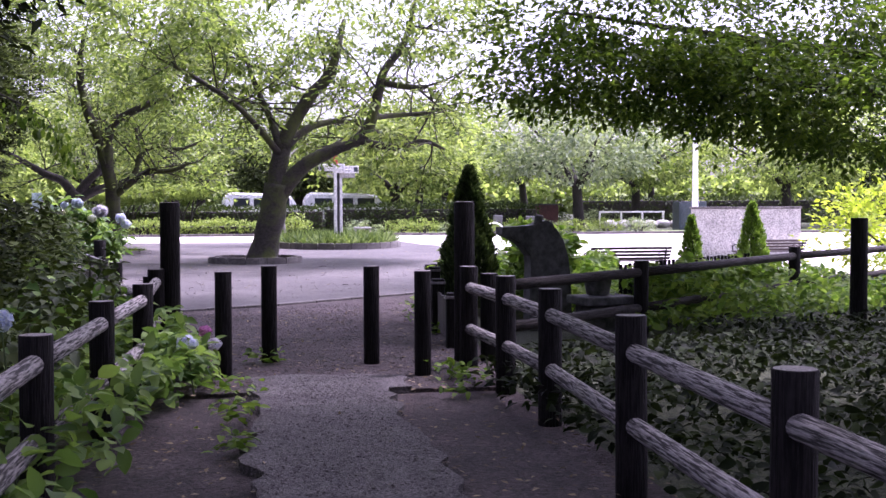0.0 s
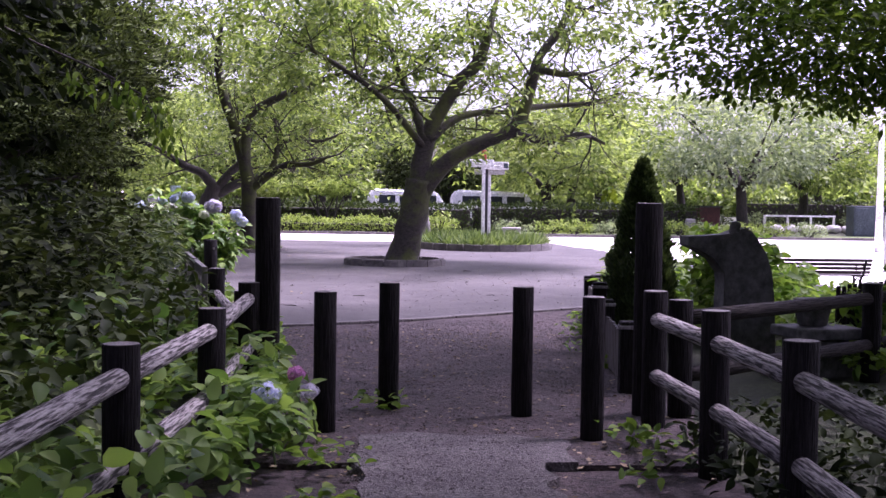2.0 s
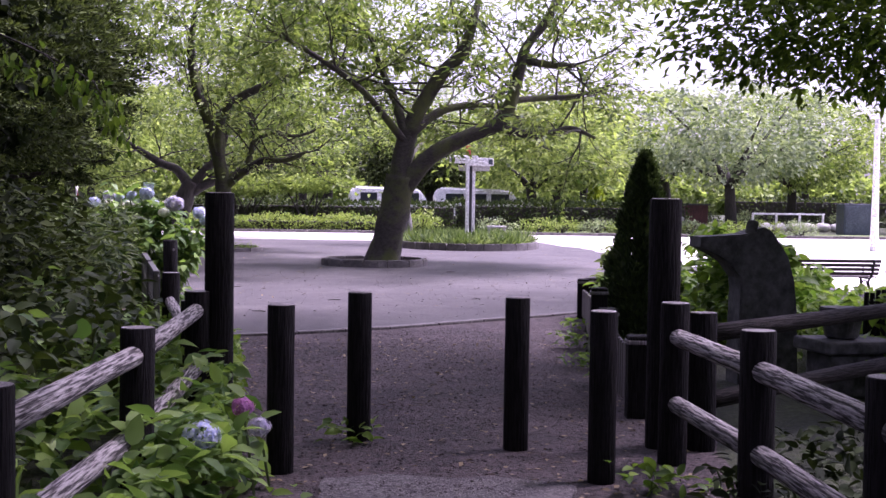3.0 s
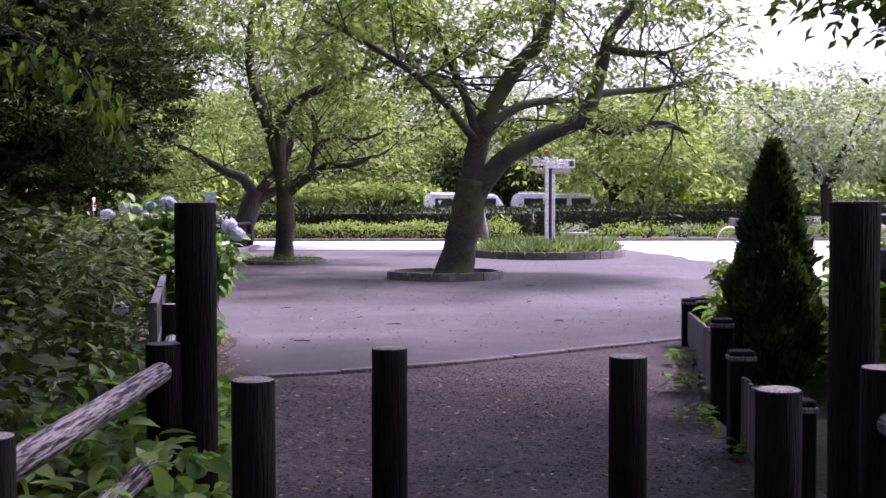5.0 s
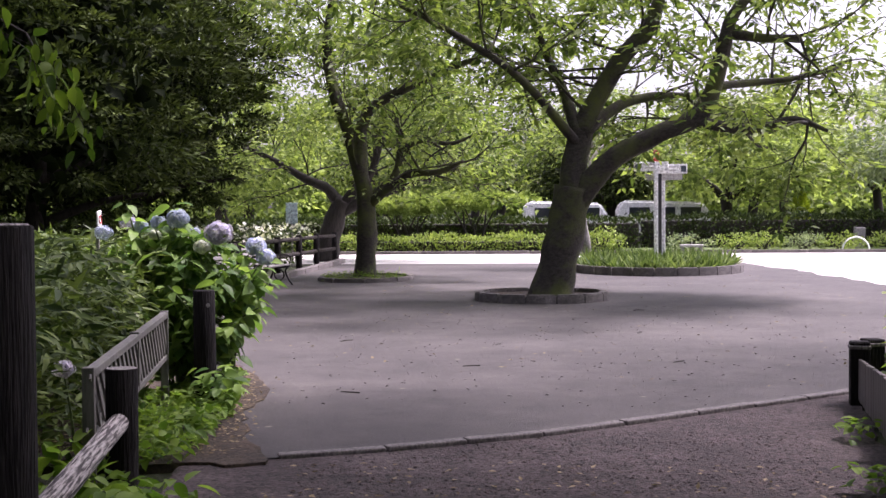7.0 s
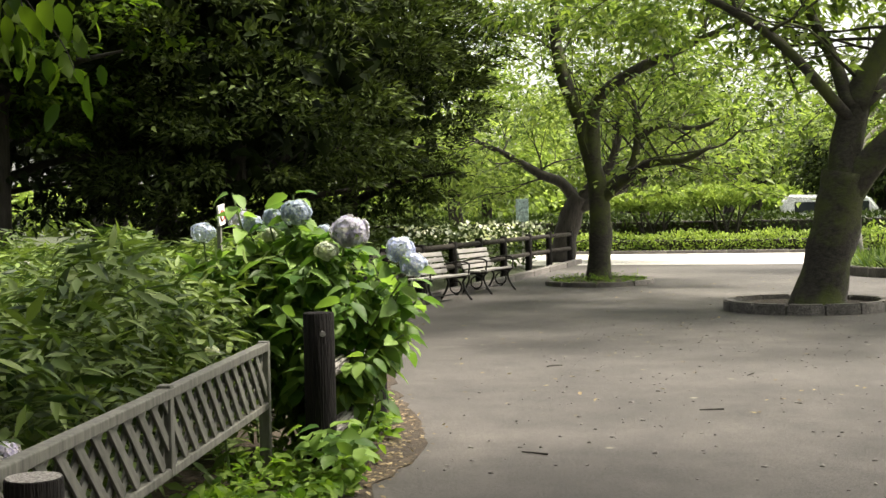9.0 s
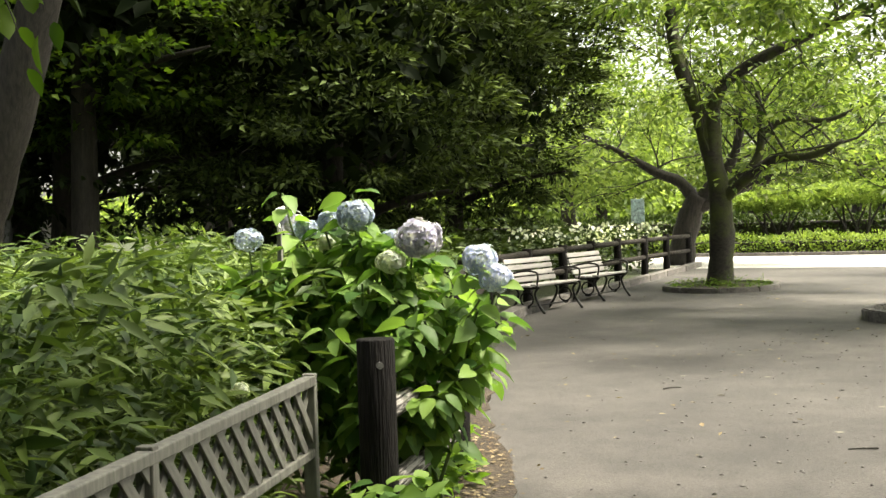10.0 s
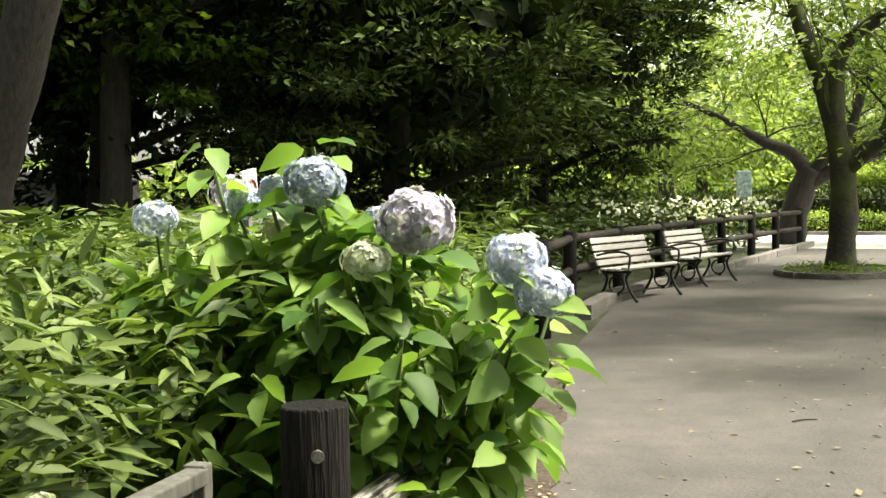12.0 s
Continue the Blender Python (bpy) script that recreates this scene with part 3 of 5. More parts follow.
def lattice_panel(a, b, z0, z1):
    root = thing("lattice_panel", "weathered grey wooden lattice panel with diagonal slats", "fence")
    a, b = Vector((*a, 0)), Vector((*b, 0))
    L = (b - a).length
    root.matrix_basis = pose(a.x, a.y, 0, 0, 0, math.degrees(math.atan2(b.y - a.y, b.x - a.x)))
    boxpart("top_rail", (L, 0.055, 0.045), LATTICE, root, (L / 2, 0, z1 - 0.02), (0, 0, 0), 0.006)
    boxpart("bottom_rail", (L, 0.045, 0.04), LATTICE, root, (L / 2, 0, z0), (0, 0, 0), 0.006)
    for i, x in enumerate((0.0, L / 2, L)):
        boxpart("upright", (0.05, 0.06, z1 - z0 + 0.03 if i == 1 else z1 + 0.1), LATTICE, root, (x, 0.004, (z1 + z0) / 2 if i == 1 else z1 / 2 - 0.04), (0, 0, 0), 0.006)
    H = z1 - z0 - 0.05
    n = int(L / 0.155)
    for k, (tilt, off) in enumerate(((46, 0.009), (-46, -0.009))):
        for i in range(n):
            x = 0.12 + (L - 0.24) * i / (n - 1)
            boxpart("slat", (0.046, 0.012, H / math.cos(math.radians(46))), LATTICE, root, (x, off, (z0 + z1) / 2), (0, tilt, 0), 0.002)
    return root


lattice_panel((-1.5, 15.6), (-2.22, 19.06), 0.44, 0.78)

# ---------------------------------------------------------------- benches
def bench(label, at, rz, slat_mat, length=1.5, ironwork=True, group="plaza benches"):
    root = thing("park_bench", label, "bench", at, rz, group)
    for i in range(4):
        boxpart("seat_slat", (length, 0.09, 0.03), slat_mat, root, (0, -0.17 + i * 0.105, 0.42 + (0.02 if i == 0 else 0)), (3, 0, 0), 0.008)
    for i in range(4):
        boxpart("back_slat", (length, 0.028, 0.075), slat_mat, root, (0, 0.235 + i * 0.032, 0.5 + i * 0.096), (-18, 0, 0), 0.008)
    for sx in (-1, 1):
        x = sx * (length / 2 - 0.12)
        bm = bmesh.new()
        tube(bm, [(0, -0.3, 0.0), (0, -0.2, 0.14), (0, -0.14, 0.3), (0, -0.2, 0.4)], [0.024, 0.02, 0.02, 0.02], 6)
        tube(bm, [(0, 0.3, 0.0), (0, 0.2, 0.14), (0, 0.14, 0.3), (0, 0.2, 0.4)], [0.024, 0.02, 0.02, 0.02], 6)
        tube(bm, [(0, -0.22, 0.395), (0, 0.0, 0.385), (0, 0.2, 0.39), (0, 0.27, 0.5), (0, 0.36, 0.82)], [0.02] * 5, 6)
        ring = [(0, 0.11 * math.cos(a * math.pi / 6), 0.22 + 0.11 * math.sin(a * math.pi / 6)) for a in range(13)]
        tube(bm, ring, [0.014] * 13, 5, 1)
        tube(bm, [(0, -0.05, 0.1), (0, 0, 0.09), (0, 0.05, 0.1)], [0.014] * 3, 5)
        part("iron_leg", bm, IRON, root, "curled black cast-iron leg", True).location = (x, 0, 0)
        bm = bmesh.new()
        tube(bm, [(0, -0.2, 0.4), (0, -0.23, 0.55), (0, -0.2, 0.63), (0, 0.0, 0.65), (0, 0.27, 0.6)], [0.016] * 5, 6)
        part("armrest", bm, IRON, root, "black iron armrest", True).location = (sx * (length / 2 - 0.05), 0, 0)
    boxpart("stretcher", (length - 0.26, 0.03, 0.02), IRON, root, (0, 0, 0.1), (0, 0, 0), 0.004)
    return root


bench("grey-white slatted bench on cast-iron legs before the log fence", (-5.32, 32.75, 0), 80, WHITE_SLAT, 1.55)
bench("second grey-white slatted bench on cast-iron legs", (-5.15, 35.48, 0), 84, WHITE_SLAT, 1.55)
for lab_, at_, rz_ in (("low dark brown slatted bench facing the bright court", (7.85, 24.1, 0), 182), ("low dark brown slatted bench farther along the court", (12.6, 27.9, 0), 184)):
    bench(lab_, at_, rz_, BROWN_SLAT, 1.7).scale = (1, 1, 0.72)

# ---------------------------------------------------------------- the carved animal
bm = bmesh.new()
PROFILE = [(-0.55, 1.16), (-0.55, 1.245), (-0.34, 1.255), (-0.16, 1.27), (0.0, 1.33), (0.07, 1.3), (0.15, 1.19), (0.22, 1.08), (0.28, 0.88), (0.31, 0.6), (0.32, 0.3), (0.33, 0.0),
           (-0.2, 0.0), (-0.2, 0.45), (-0.19, 0.8), (-0.2, 0.9), (-0.3, 1.03), (-0.42, 1.1)]
f = bm.faces.new([bm.verts.new((x, -0.15, z)) for x, z in PROFILE])
r = bmesh.ops.extrude_face_region(bm, geom=[f])
bmesh.ops.translate(bm, verts=[v for v in r["geom"] if isinstance(v, bmesh.types.BMVert)], vec=(0, 0.3, 0))
bmesh.ops.bevel(bm, geom=[e for e in bm.edges if abs(e.verts[0].co.y - e.verts[1].co.y) < 0.01], offset=0.012, segments=2, affect="EDGES")
for sy in (-0.1, 0.1):
    box(bm, -0.01 if sy > 0 else -0.09, sy, 1.325, 0.1, 0.07, 0.13, 0, 0, 12, bevel=0.03)
statue = tagged(part("animal_statue", bm, STATUE), "dark carved wooden animal statue with a long snout", "statue")
statue.matrix_basis = pose(3.72, 14.6, -0.05, 0, 0, 4)
seat = thing("plinth", "low dark stepped plinth beside the statue", "plinth", (4.25, 13.9, 0))
boxpart("slab", (0.66, 0.55, 0.1), STATUE, seat, (0, 0, 0.36), (0, 0, 10), 0.02)
boxpart("base", (0.5, 0.4, 0.35), STATUE, seat, (0, 0, 0.13), (0, 0, 10), 0.02)
pot = thing("plant_pot", "dark planter pot on the plinth", "pot", (4.2, 13.9, 0.42))
bm = bmesh.new()
bmesh.ops.create_cone(bm, cap_ends=True, segments=20, radius1=0.13, radius2=0.18, depth=0.24, matrix=Matrix.Translation((0, 0, 0.12)))
bmesh.ops.bevel(bm, geom=bm.edges[:], offset=0.01, segments=2, affect="EDGES")
part("body", bm, STATUE, pot)

# ---------------------------------------------------------------- signs
sign = thing("signpost", "white double direction signpost standing in the bed", "sign", (3.51, 41.65, 0))
for dx in (-0.1, 0.1):
    boxpart("pole", (0.1, 0.1, 2.75), WHITE, sign, (dx, dx * 1.2, 1.37), (0, 0, 0), 0.01)
boxpart("gap_plate", (0.1, 0.05, 2.6), RUBBER, sign, (0, 0, 1.3), (0, 0, 0), 0.004, "dark plate between the poles")
for nm, lab, sx, x, z, y in (("arm_board", "white board with a small dark symbol", 0.86, -0.22, 2.66, -0.12), ("arm_board", "white board with grey writing bars", 0.86, 0.26, 2.6, 0.0)):
    b_ = boxpart(nm, (sx, 0.06, 0.24), WHITE, sign, (x, y, z), (0, 0, 0), 0.01, lab)
    boxpart("symbol", (0.13, 0.012, 0.15), DARKMETAL, b_, (-0.33 if x < 0 else 0.34, -0.034, 0.0), (0, 0, 0), 0.003, "dark square pictogram")
    for k in range(2):
        boxpart("writing_bar", (0.36, 0.01, 0.03), GREYW, b_, (0.02 if x < 0 else -0.04, -0.033, 0.045 - k * 0.08), (0, 0, 0), 0.002)
b_ = boxpart("lower_board", (0.95, 0.06, 0.16), GREYW, sign, (0.1, 0.06, 2.4), (0, 0, 0), 0.01, "grey lower direction board")
boxpart("finial", (0.14, 0.1, 0.3), REDP, sign, (-0.08, 0, 2.93), (0, 0, 0), 0.02, "red top block")
sg = thing("park_notice", "pale teal notice board on a post behind the fence", "sign", (-6.78, 45.6, 0))
boxpart("board", (0.34, 0.04, 0.62), TEAL, sg, (0, 0, 1.55), (0, 0, 12), 0.01)
boxpart("post", (0.06, 0.05, 1.4), GREYW, sg, (0, 0.04, 0.65), (0, 0, 12), 0.008)
sg = thing("notice_card", "small white card with a red ring on a stake", "sign", (-3.48, 21.1, 0), 70)
boxpart("card", (0.12, 0.015, 0.15), WHITE, sg, (0, 0, 1.49), (0, -8, 25), 0.003)
boxpart("stake", (0.03, 0.03, 1.45), LATTICE, sg, (0, 0.02, 0.7), (0, 0, 25), 0.003)
bm = bmesh.new()
tube(bm, [(0.036 * math.cos(a * math.pi / 8), -0.012, 1.485 + 0.036 * math.sin(a * math.pi / 8)) for a in range(17)], [0.006] * 17, 5, 1)
part("ring", bm, REDP, sg, "red printed ring").rotation_euler = (0, 0, radians(25))
# ---------------------------------------------------------------- trees
def fine_tree(name, label, limbs, bark, leaf_m, leaf, per, spread, extra=0, seed=1, tw=(1.5, 0.03, 2), category="tree", group="", aspect=0.4, blobs=()):
    """Limbs are (points, radii, number of twigs); twigs grow out of the outer half of each limb."""
    random.seed(seed)
    root = thing(name, label, category, tuple(limbs[0][0][0]), group=group)
    o = Vector(limbs[0][0][0])
    tips = []
    for i, (pts, radii, ntw) in enumerate(limbs):
        bm = bmesh.new()
        P = [Vector(p) - o for p in pts]
        tube(bm, P, radii, 12 if i == 0 else 9, 5, 0.09)
        line, rad = smooth_line(P, radii, 5)
        for k in range(ntw):
            j = int(len(line) * random.uniform(0.35, 0.99))
            d = (line[min(j + 1, len(line) - 1)] - line[j - 1]).normalized()
            a = Vector((random.gauss(0, 0.9), random.gauss(0, 0.9), random.gauss(0.1, 0.45)))
            twigs(bm, line[j], d * 0.5 + a, tw[0] * random.uniform(0.7, 1.3), min(tw[1], rad[j] * 0.6), tw[2], 0.6, 0.04, tips)
        part("trunk" if i == 0 else "limb", bm, bark, root, "", True)
    if tips:
        tips_foliage(tips, per, spread, leaf, "crown", leaf_m, root, aspect)
    if blobs:
        crown("upper_crown", [((c[0] - o.x, c[1] - o.y, c[2] - o.z), r_, a, b, s) for c, r_, a, b, s in blobs], leaf, leaf_m, root, aspect)
    return root


Y1 = 31.3
fine_tree("cherry_tree", "leaning cherry tree with mossy forked trunk and open crown", [
    ([(0.75, Y1, -0.05), (0.78, Y1, 0.25), (0.9, Y1, 0.75), (1.02, Y1, 1.35), (1.13, Y1, 1.95)], [0.46, 0.38, 0.335, 0.32, 0.33], 0),
    ([(1.1, Y1, 1.7), (1.2, Y1 + .1, 2.64), (1.47, Y1 + .2, 3.34), (1.96, Y1 + .3, 4.15), (2.5, Y1 + .4, 4.8), (2.9, Y1 + .8, 6.2)], [0.25, 0.21, 0.18, 0.165, 0.14, 0.05], 8),
    ([(1.15, Y1, 1.65), (1.74, Y1 - .1, 2.37), (2.5, Y1 - .2, 2.8), (3.15, Y1 - .3, 3.07), (3.45, Y1 - .3, 3.5), (3.63, Y1 - .4, 4.25), (3.79, Y1 - .4, 4.78), (4.3, Y1 - .4, 5.5), (4.6, Y1 - .2, 6.6)],
     [0.24, 0.19, 0.165, 0.16, 0.15, 0.12, 0.11, 0.09, 0.04], 9),
    ([(3.1, Y1 - .3, 3.05), (3.69, Y1 - .5, 2.9), (4.22, Y1 - .6, 2.87), (4.71, Y1 - .8, 3.01), (5.2, Y1 - 1, 2.8)], [0.1, 0.09, 0.08, 0.06, 0.03], 5),
    ([(3.75, Y1 - .4, 4.48), (4.33, Y1 - .5, 4.37), (4.86, Y1 - .5, 4.38)], [0.09, 0.075, 0.05], 5),
    ([(3.5, Y1 - .3, 3.62), (4.11, Y1 + .2, 3.71), (4.87, Y1 + .4, 3.79), (5.72, Y1 + .5, 3.97)], [0.08, 0.07, 0.05, 0.03], 6),
    ([(1.2, Y1, 2.86), (0.99, Y1 + .4, 3.62), (0.66, Y1 + .6, 4.37), (0.34, Y1 + .6, 5.3)], [0.11, 0.09, 0.07, 0.04], 7),
    ([(1.3, Y1, 2.86), (1.96, Y1 + .8, 3.4), (2.61, Y1 + 1.3, 3.61), (3.36, Y1 + 1.8, 3.66)], [0.11, 0.1, 0.08, 0.05], 6),
    ([(1.2, Y1, 2.7), (0.3, Y1 - .8, 3.7), (-0.7, Y1 - 1, 4.4), (-1.8, Y1 - 1, 5.0)], [0.09, 0.07, 0.055, 0.03], 7),
], BARK, LEAF_CHERRY, 0.19, 7, 0.15, seed=11, tw=(1.5, 0.03, 2), blobs=[((1.5, Y1, 6.4), (5.2, 4.5, 1.6), 170, 52, 0.24), ((-0.6, Y1 + 1.5, 4.8), (2.6, 2, 0.8), 50, 46, 0.22)], group="plaza cherry trees")
Y2 = 38.5
fine_tree("cherry_tree", "straight cherry tree with a lopped stub and spreading limbs", [
    ([(-3.57, Y2, -0.05), (-3.56, Y2, 0.3), (-3.52, Y2, 1.08), (-3.56, Y2, 1.93), (-3.65, Y2, 2.6), (-3.62, Y2, 3.75)], [0.3, 0.25, 0.225, 0.21, 0.18, 0.12], 1),
    ([(-3.65, Y2, 2.3), (-3.89, Y2, 3.32), (-4.24, Y2, 4.3), (-4.43, Y2, 5.4), (-4.3, Y2, 6.6)], [0.17, 0.16, 0.14, 0.11, 0.05], 8),
    ([(-3.63, Y2, 3.45), (-3.4, Y2, 3.95), (-2.59, Y2 - .3, 4.38), (-1.89, Y2 - .5, 4.63), (-1.2, Y2 - .6, 4.9), (0.0, Y2 - .8, 5.3)], [0.13, 0.12, 0.11, 0.09, 0.07, 0.03], 8),
    ([(-3.5, Y2, 1.85), (-2.93, Y2 + .2, 2.33), (-2.77, Y2 + .3, 2.94), (-2.85, Y2 + .4, 3.78)], [0.12, 0.1, 0.08, 0.05], 5),
    ([(-3.46, Y2, 1.72), (-2.94, Y2 - .3, 2.12), (-2.43, Y2 - .5, 2.41), (-1.73, Y2 - .7, 2.46), (-1.2, Y2 - .8, 2.7)], [0.12, 0.11, 0.09, 0.07, 0.04], 6),
    ([(-2.77, Y2 + .3, 2.99), (-2.21, Y2 + .2, 3.22), (-1.53, Y2, 3.13), (-0.8, Y2, 3.4)], [0.07, 0.06, 0.05, 0.03], 5),
], BARK, LEAF_CHERRY, 0.19, 6, 0.16, seed=5, tw=(1.5, 0.03, 2), blobs=[((-3.2, Y2, 6.9), (4.2, 4.2, 1.6), 175, 52, 0.26)], group="plaza cherry trees")
Y3 = 49.3
fine_tree("cherry_tree", "low-forked dark cherry tree behind the log fence", [
    ([(-6.45, Y3, -0.05), (-6.3, Y3, 0.8), (-6.1, Y3, 1.5), (-5.85, Y3, 1.95)], [0.42, 0.34, 0.31, 0.29], 0),
    ([(-5.95, Y3, 1.8), (-6.4, Y3, 2.35), (-6.99, Y3, 2.6), (-8.0, Y3, 3.2), (-9.2, Y3, 3.8)], [0.2, 0.17, 0.15, 0.1, 0.05], 8),
    ([(-5.85, Y3, 1.8), (-5.4, Y3, 2.38), (-4.9, Y3, 2.95), (-4.6, Y3, 4.2), (-4.5, Y3, 5.5)], [0.19, 0.16, 0.13, 0.1, 0.05], 8),
    ([(-5.95, Y3, 1.6), (-4.8, Y3, 2.1), (-3.4, Y3, 2.5), (-2.2, Y3, 3.0)], [0.2, 0.16, 0.11, 0.05], 8),
], BARK_DARK, LEAF_CHERRY, 0.2, 9, 0.28, seed=8, tw=(1.7, 0.035, 2), blobs=[((-6.0, Y3, 6.2), (4.5, 4.0, 2.2), 300, 30, 0.5)], group="plaza cherry trees")


def simple_tree(name, label, x, y, trunk_h, r, blobs, leaf, leaf_m, bark=BARK_DARK, limbs=4, seed=1, group="", aspect=0.42, lean=0.3):
    random.seed(seed)
    root = thing(name, label, "tree", (x, y, 0), group=group)
    bm = bmesh.new()
    top = Vector((random.uniform(-lean, lean), random.uniform(-lean, lean), trunk_h))
    tube(bm, [(0, 0, -0.1), (0, 0, trunk_h * 0.15), top * 0.6, top], [r * 1.35, r * 1.05, r * 0.9, r * 0.8], 11, 5)
    part("trunk", bm, bark, root, "", True)
    for k in range(limbs):
        c = blobs[k % len(blobs)]
        a = 2 * math.pi * (k + random.random() * 0.6) / limbs
        end = Vector(c[0]) + Vector((math.cos(a) * c[1][0] * 0.8, math.sin(a) * c[1][1] * 0.8, c[1][2] * random.uniform(-0.2, 0.6)))
        mid = top.lerp(end, 0.5) + Vector((0, 0, 0.25 * random.uniform(-1, 1.5)))
        bm = bmesh.new()
        tube(bm, [top * 0.93, top.lerp(mid, 0.5) + Vector((0, 0, 0.1)), mid, end], [r * 0.55, r * 0.42, r * 0.3, r * 0.08], 7, 4)
        part("limb", bm, bark, root, "", True)
    crown("crown", blobs, leaf, leaf_m, root, aspect)
    return root


def pads(c, radii, n, size, per, flat=0.45):
    """Foliage in distinct sprays: flat pads set over the crown's shell, each a dome of leaves pointing outward."""
    u = unit(RNG.normal(size=(n, 3)))
    rr = RNG.uniform(0.78, 1.12, (n, 1))
    pc = np.array(c) + u * rr * np.array(radii)
    r = size * RNG.uniform(0.5, 1.35, (n, 1, 1))
    w = unit(RNG.normal(size=(n * per, 3))).reshape(n, per, 3)
    w[:, :, 2] = np.abs(w[:, :, 2]) * 1.1 - 0.25
    off = w * r * np.array([1, 1, flat]) * RNG.uniform(0.35, 1.05, (n, per, 1))
    p = (pc[:, None] + off + u[:, None] * 0.1).reshape(-1, 3)
    d = (w + u[:, None] * 0.7).reshape(-1, 3) + RNG.normal(size=p.shape) * 0.4
    return p, d


def dense_tree(name, label, x, y, h, low, rr, leaf, mat, n_pads, per, pad, seed, group, bark=None, aspect=0.4):
    """A tree closed inside by near-black leaves that paint its shade, with separate leafy sprays over it."""
    random.seed(seed)
    root = thing(name, label, "tree", (x, y, 0), group=group)
    cz, hz = (h + low) / 2, (h - low) / 2
    bm = bmesh.new()
    tube(bm, [(0, 0, -0.1), (0.05, 0, low + 0.5), (0.1, 0.1, cz), (0, 0, h * 0.85)], [0.08 * rr, 0.062 * rr, 0.05 * rr, 0.03], 10, 5)
    part("trunk", bm, bark or BARK_DARK, root, "", True)
    for k in range(7):
        a = k * 0.9 + random.uniform(-0.2, 0.2)
        z = low + 0.4 + (cz - low) * k / 5
        bm = bmesh.new()
        tube(bm, [(0, 0, z), (rr * 0.4 * math.cos(a), rr * 0.4 * math.sin(a), z + 0.5), (rr * 0.85 * math.cos(a), rr * 0.85 * math.sin(a), z + 0.7)], [0.11, 0.07, 0.02], 6, 4)
        part("limb", bm, bark or BARK_DARK, root, "", True)
    # filler leaves: the crown's inner shade put in as near-black colour
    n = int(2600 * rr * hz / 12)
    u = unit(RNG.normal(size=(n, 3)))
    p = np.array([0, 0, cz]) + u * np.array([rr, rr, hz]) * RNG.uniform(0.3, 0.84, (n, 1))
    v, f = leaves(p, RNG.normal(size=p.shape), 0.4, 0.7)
    array_mesh("inner_shade_leaves", v, f, LEAF_DARK, root, "large near-black leaves standing in for the crown's inner shade")
    p, d = pads((0, 0, cz), (rr, rr, hz), n_pads, pad, per)
    v, f = leaves(p, d, leaf, aspect)
    array_mesh("crown", v, f, mat, root)
    return root


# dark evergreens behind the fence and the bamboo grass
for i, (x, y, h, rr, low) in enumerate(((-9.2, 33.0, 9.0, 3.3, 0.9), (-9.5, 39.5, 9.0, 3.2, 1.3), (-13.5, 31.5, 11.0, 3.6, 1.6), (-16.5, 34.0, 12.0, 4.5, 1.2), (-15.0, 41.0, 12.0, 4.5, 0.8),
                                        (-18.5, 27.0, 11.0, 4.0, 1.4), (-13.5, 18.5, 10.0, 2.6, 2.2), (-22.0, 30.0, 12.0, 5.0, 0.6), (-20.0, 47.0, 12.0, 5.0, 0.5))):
    # the nearest two wear the lit leaf colour, the rest the shade-dark one
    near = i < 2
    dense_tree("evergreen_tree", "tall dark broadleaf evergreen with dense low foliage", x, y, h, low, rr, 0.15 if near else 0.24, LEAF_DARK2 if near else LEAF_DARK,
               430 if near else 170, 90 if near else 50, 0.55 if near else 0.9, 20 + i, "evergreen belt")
dense_tree("maple_tree", "shaded maple with drooping layered sprays", -11.6, 29.6, 7.5, 2.9, 2.9, 0.15, LEAF_MAPLE, 120, 80, 0.7, 51, "evergreen belt", None, 0.6)
fine_tree("leaning_tree", "old dark tree with a bare leaning trunk", [
    ([(-12.0, 27.0, -0.1), (-11.4, 27.0, 1.2), (-10.9, 27.0, 2.4), (-10.3, 27.0, 4.0), (-9.6, 27.0, 6.0)], [0.5, 0.34, 0.3, 0.28, 0.24], 0),
    ([(-9.7, 27.0, 5.7), (-8.4, 26.6, 7.2), (-7.0, 26.3, 8.0)], [0.17, 0.12, 0.05], 9),
    ([(-9.7, 27.0, 5.8), (-10.6, 27.4, 7.4), (-11.8, 27.8, 8.6)], [0.16, 0.12, 0.05], 9),
], BARK_DARK, LEAF_MAPLE, 0.2, 9, 0.26, seed=60, group="evergreen belt")
# trees shading the path; the first three shade_trees are unseen, added to block light
simple_tree("maple_tree", "spreading maple with layered sprays over the fence", 11.15, 13.5, 2.7, 0.2,
            [((-7.0, 0.8, 3.0), (1.2, 1.3, 0.5), 36, 95, 0.2), ((-5.6, 0.9, 2.95), (2.4, 1.6, 0.55), 80, 95, 0.19), ((-3.6, 0.4, 2.6), (2.4, 1.8, 0.6), 95, 95, 0.2), ((-4.8, 1.6, 3.7), (3.0, 2.4, 0.6), 95, 100, 0.22),
             # the last, highest blob is out of view, added to shade the groundcover
             ((-3.0, 0, 5.0), (5.5, 5, 0.9), 120, 40, 0.3), ((-2.3, -2.5, 6.8), (5.5, 6.5, 1.2), 420, 40, 0.5)], 0.1, LEAF_MAPLE, BARK_DARK, 6, 31, "path trees", 0.5)
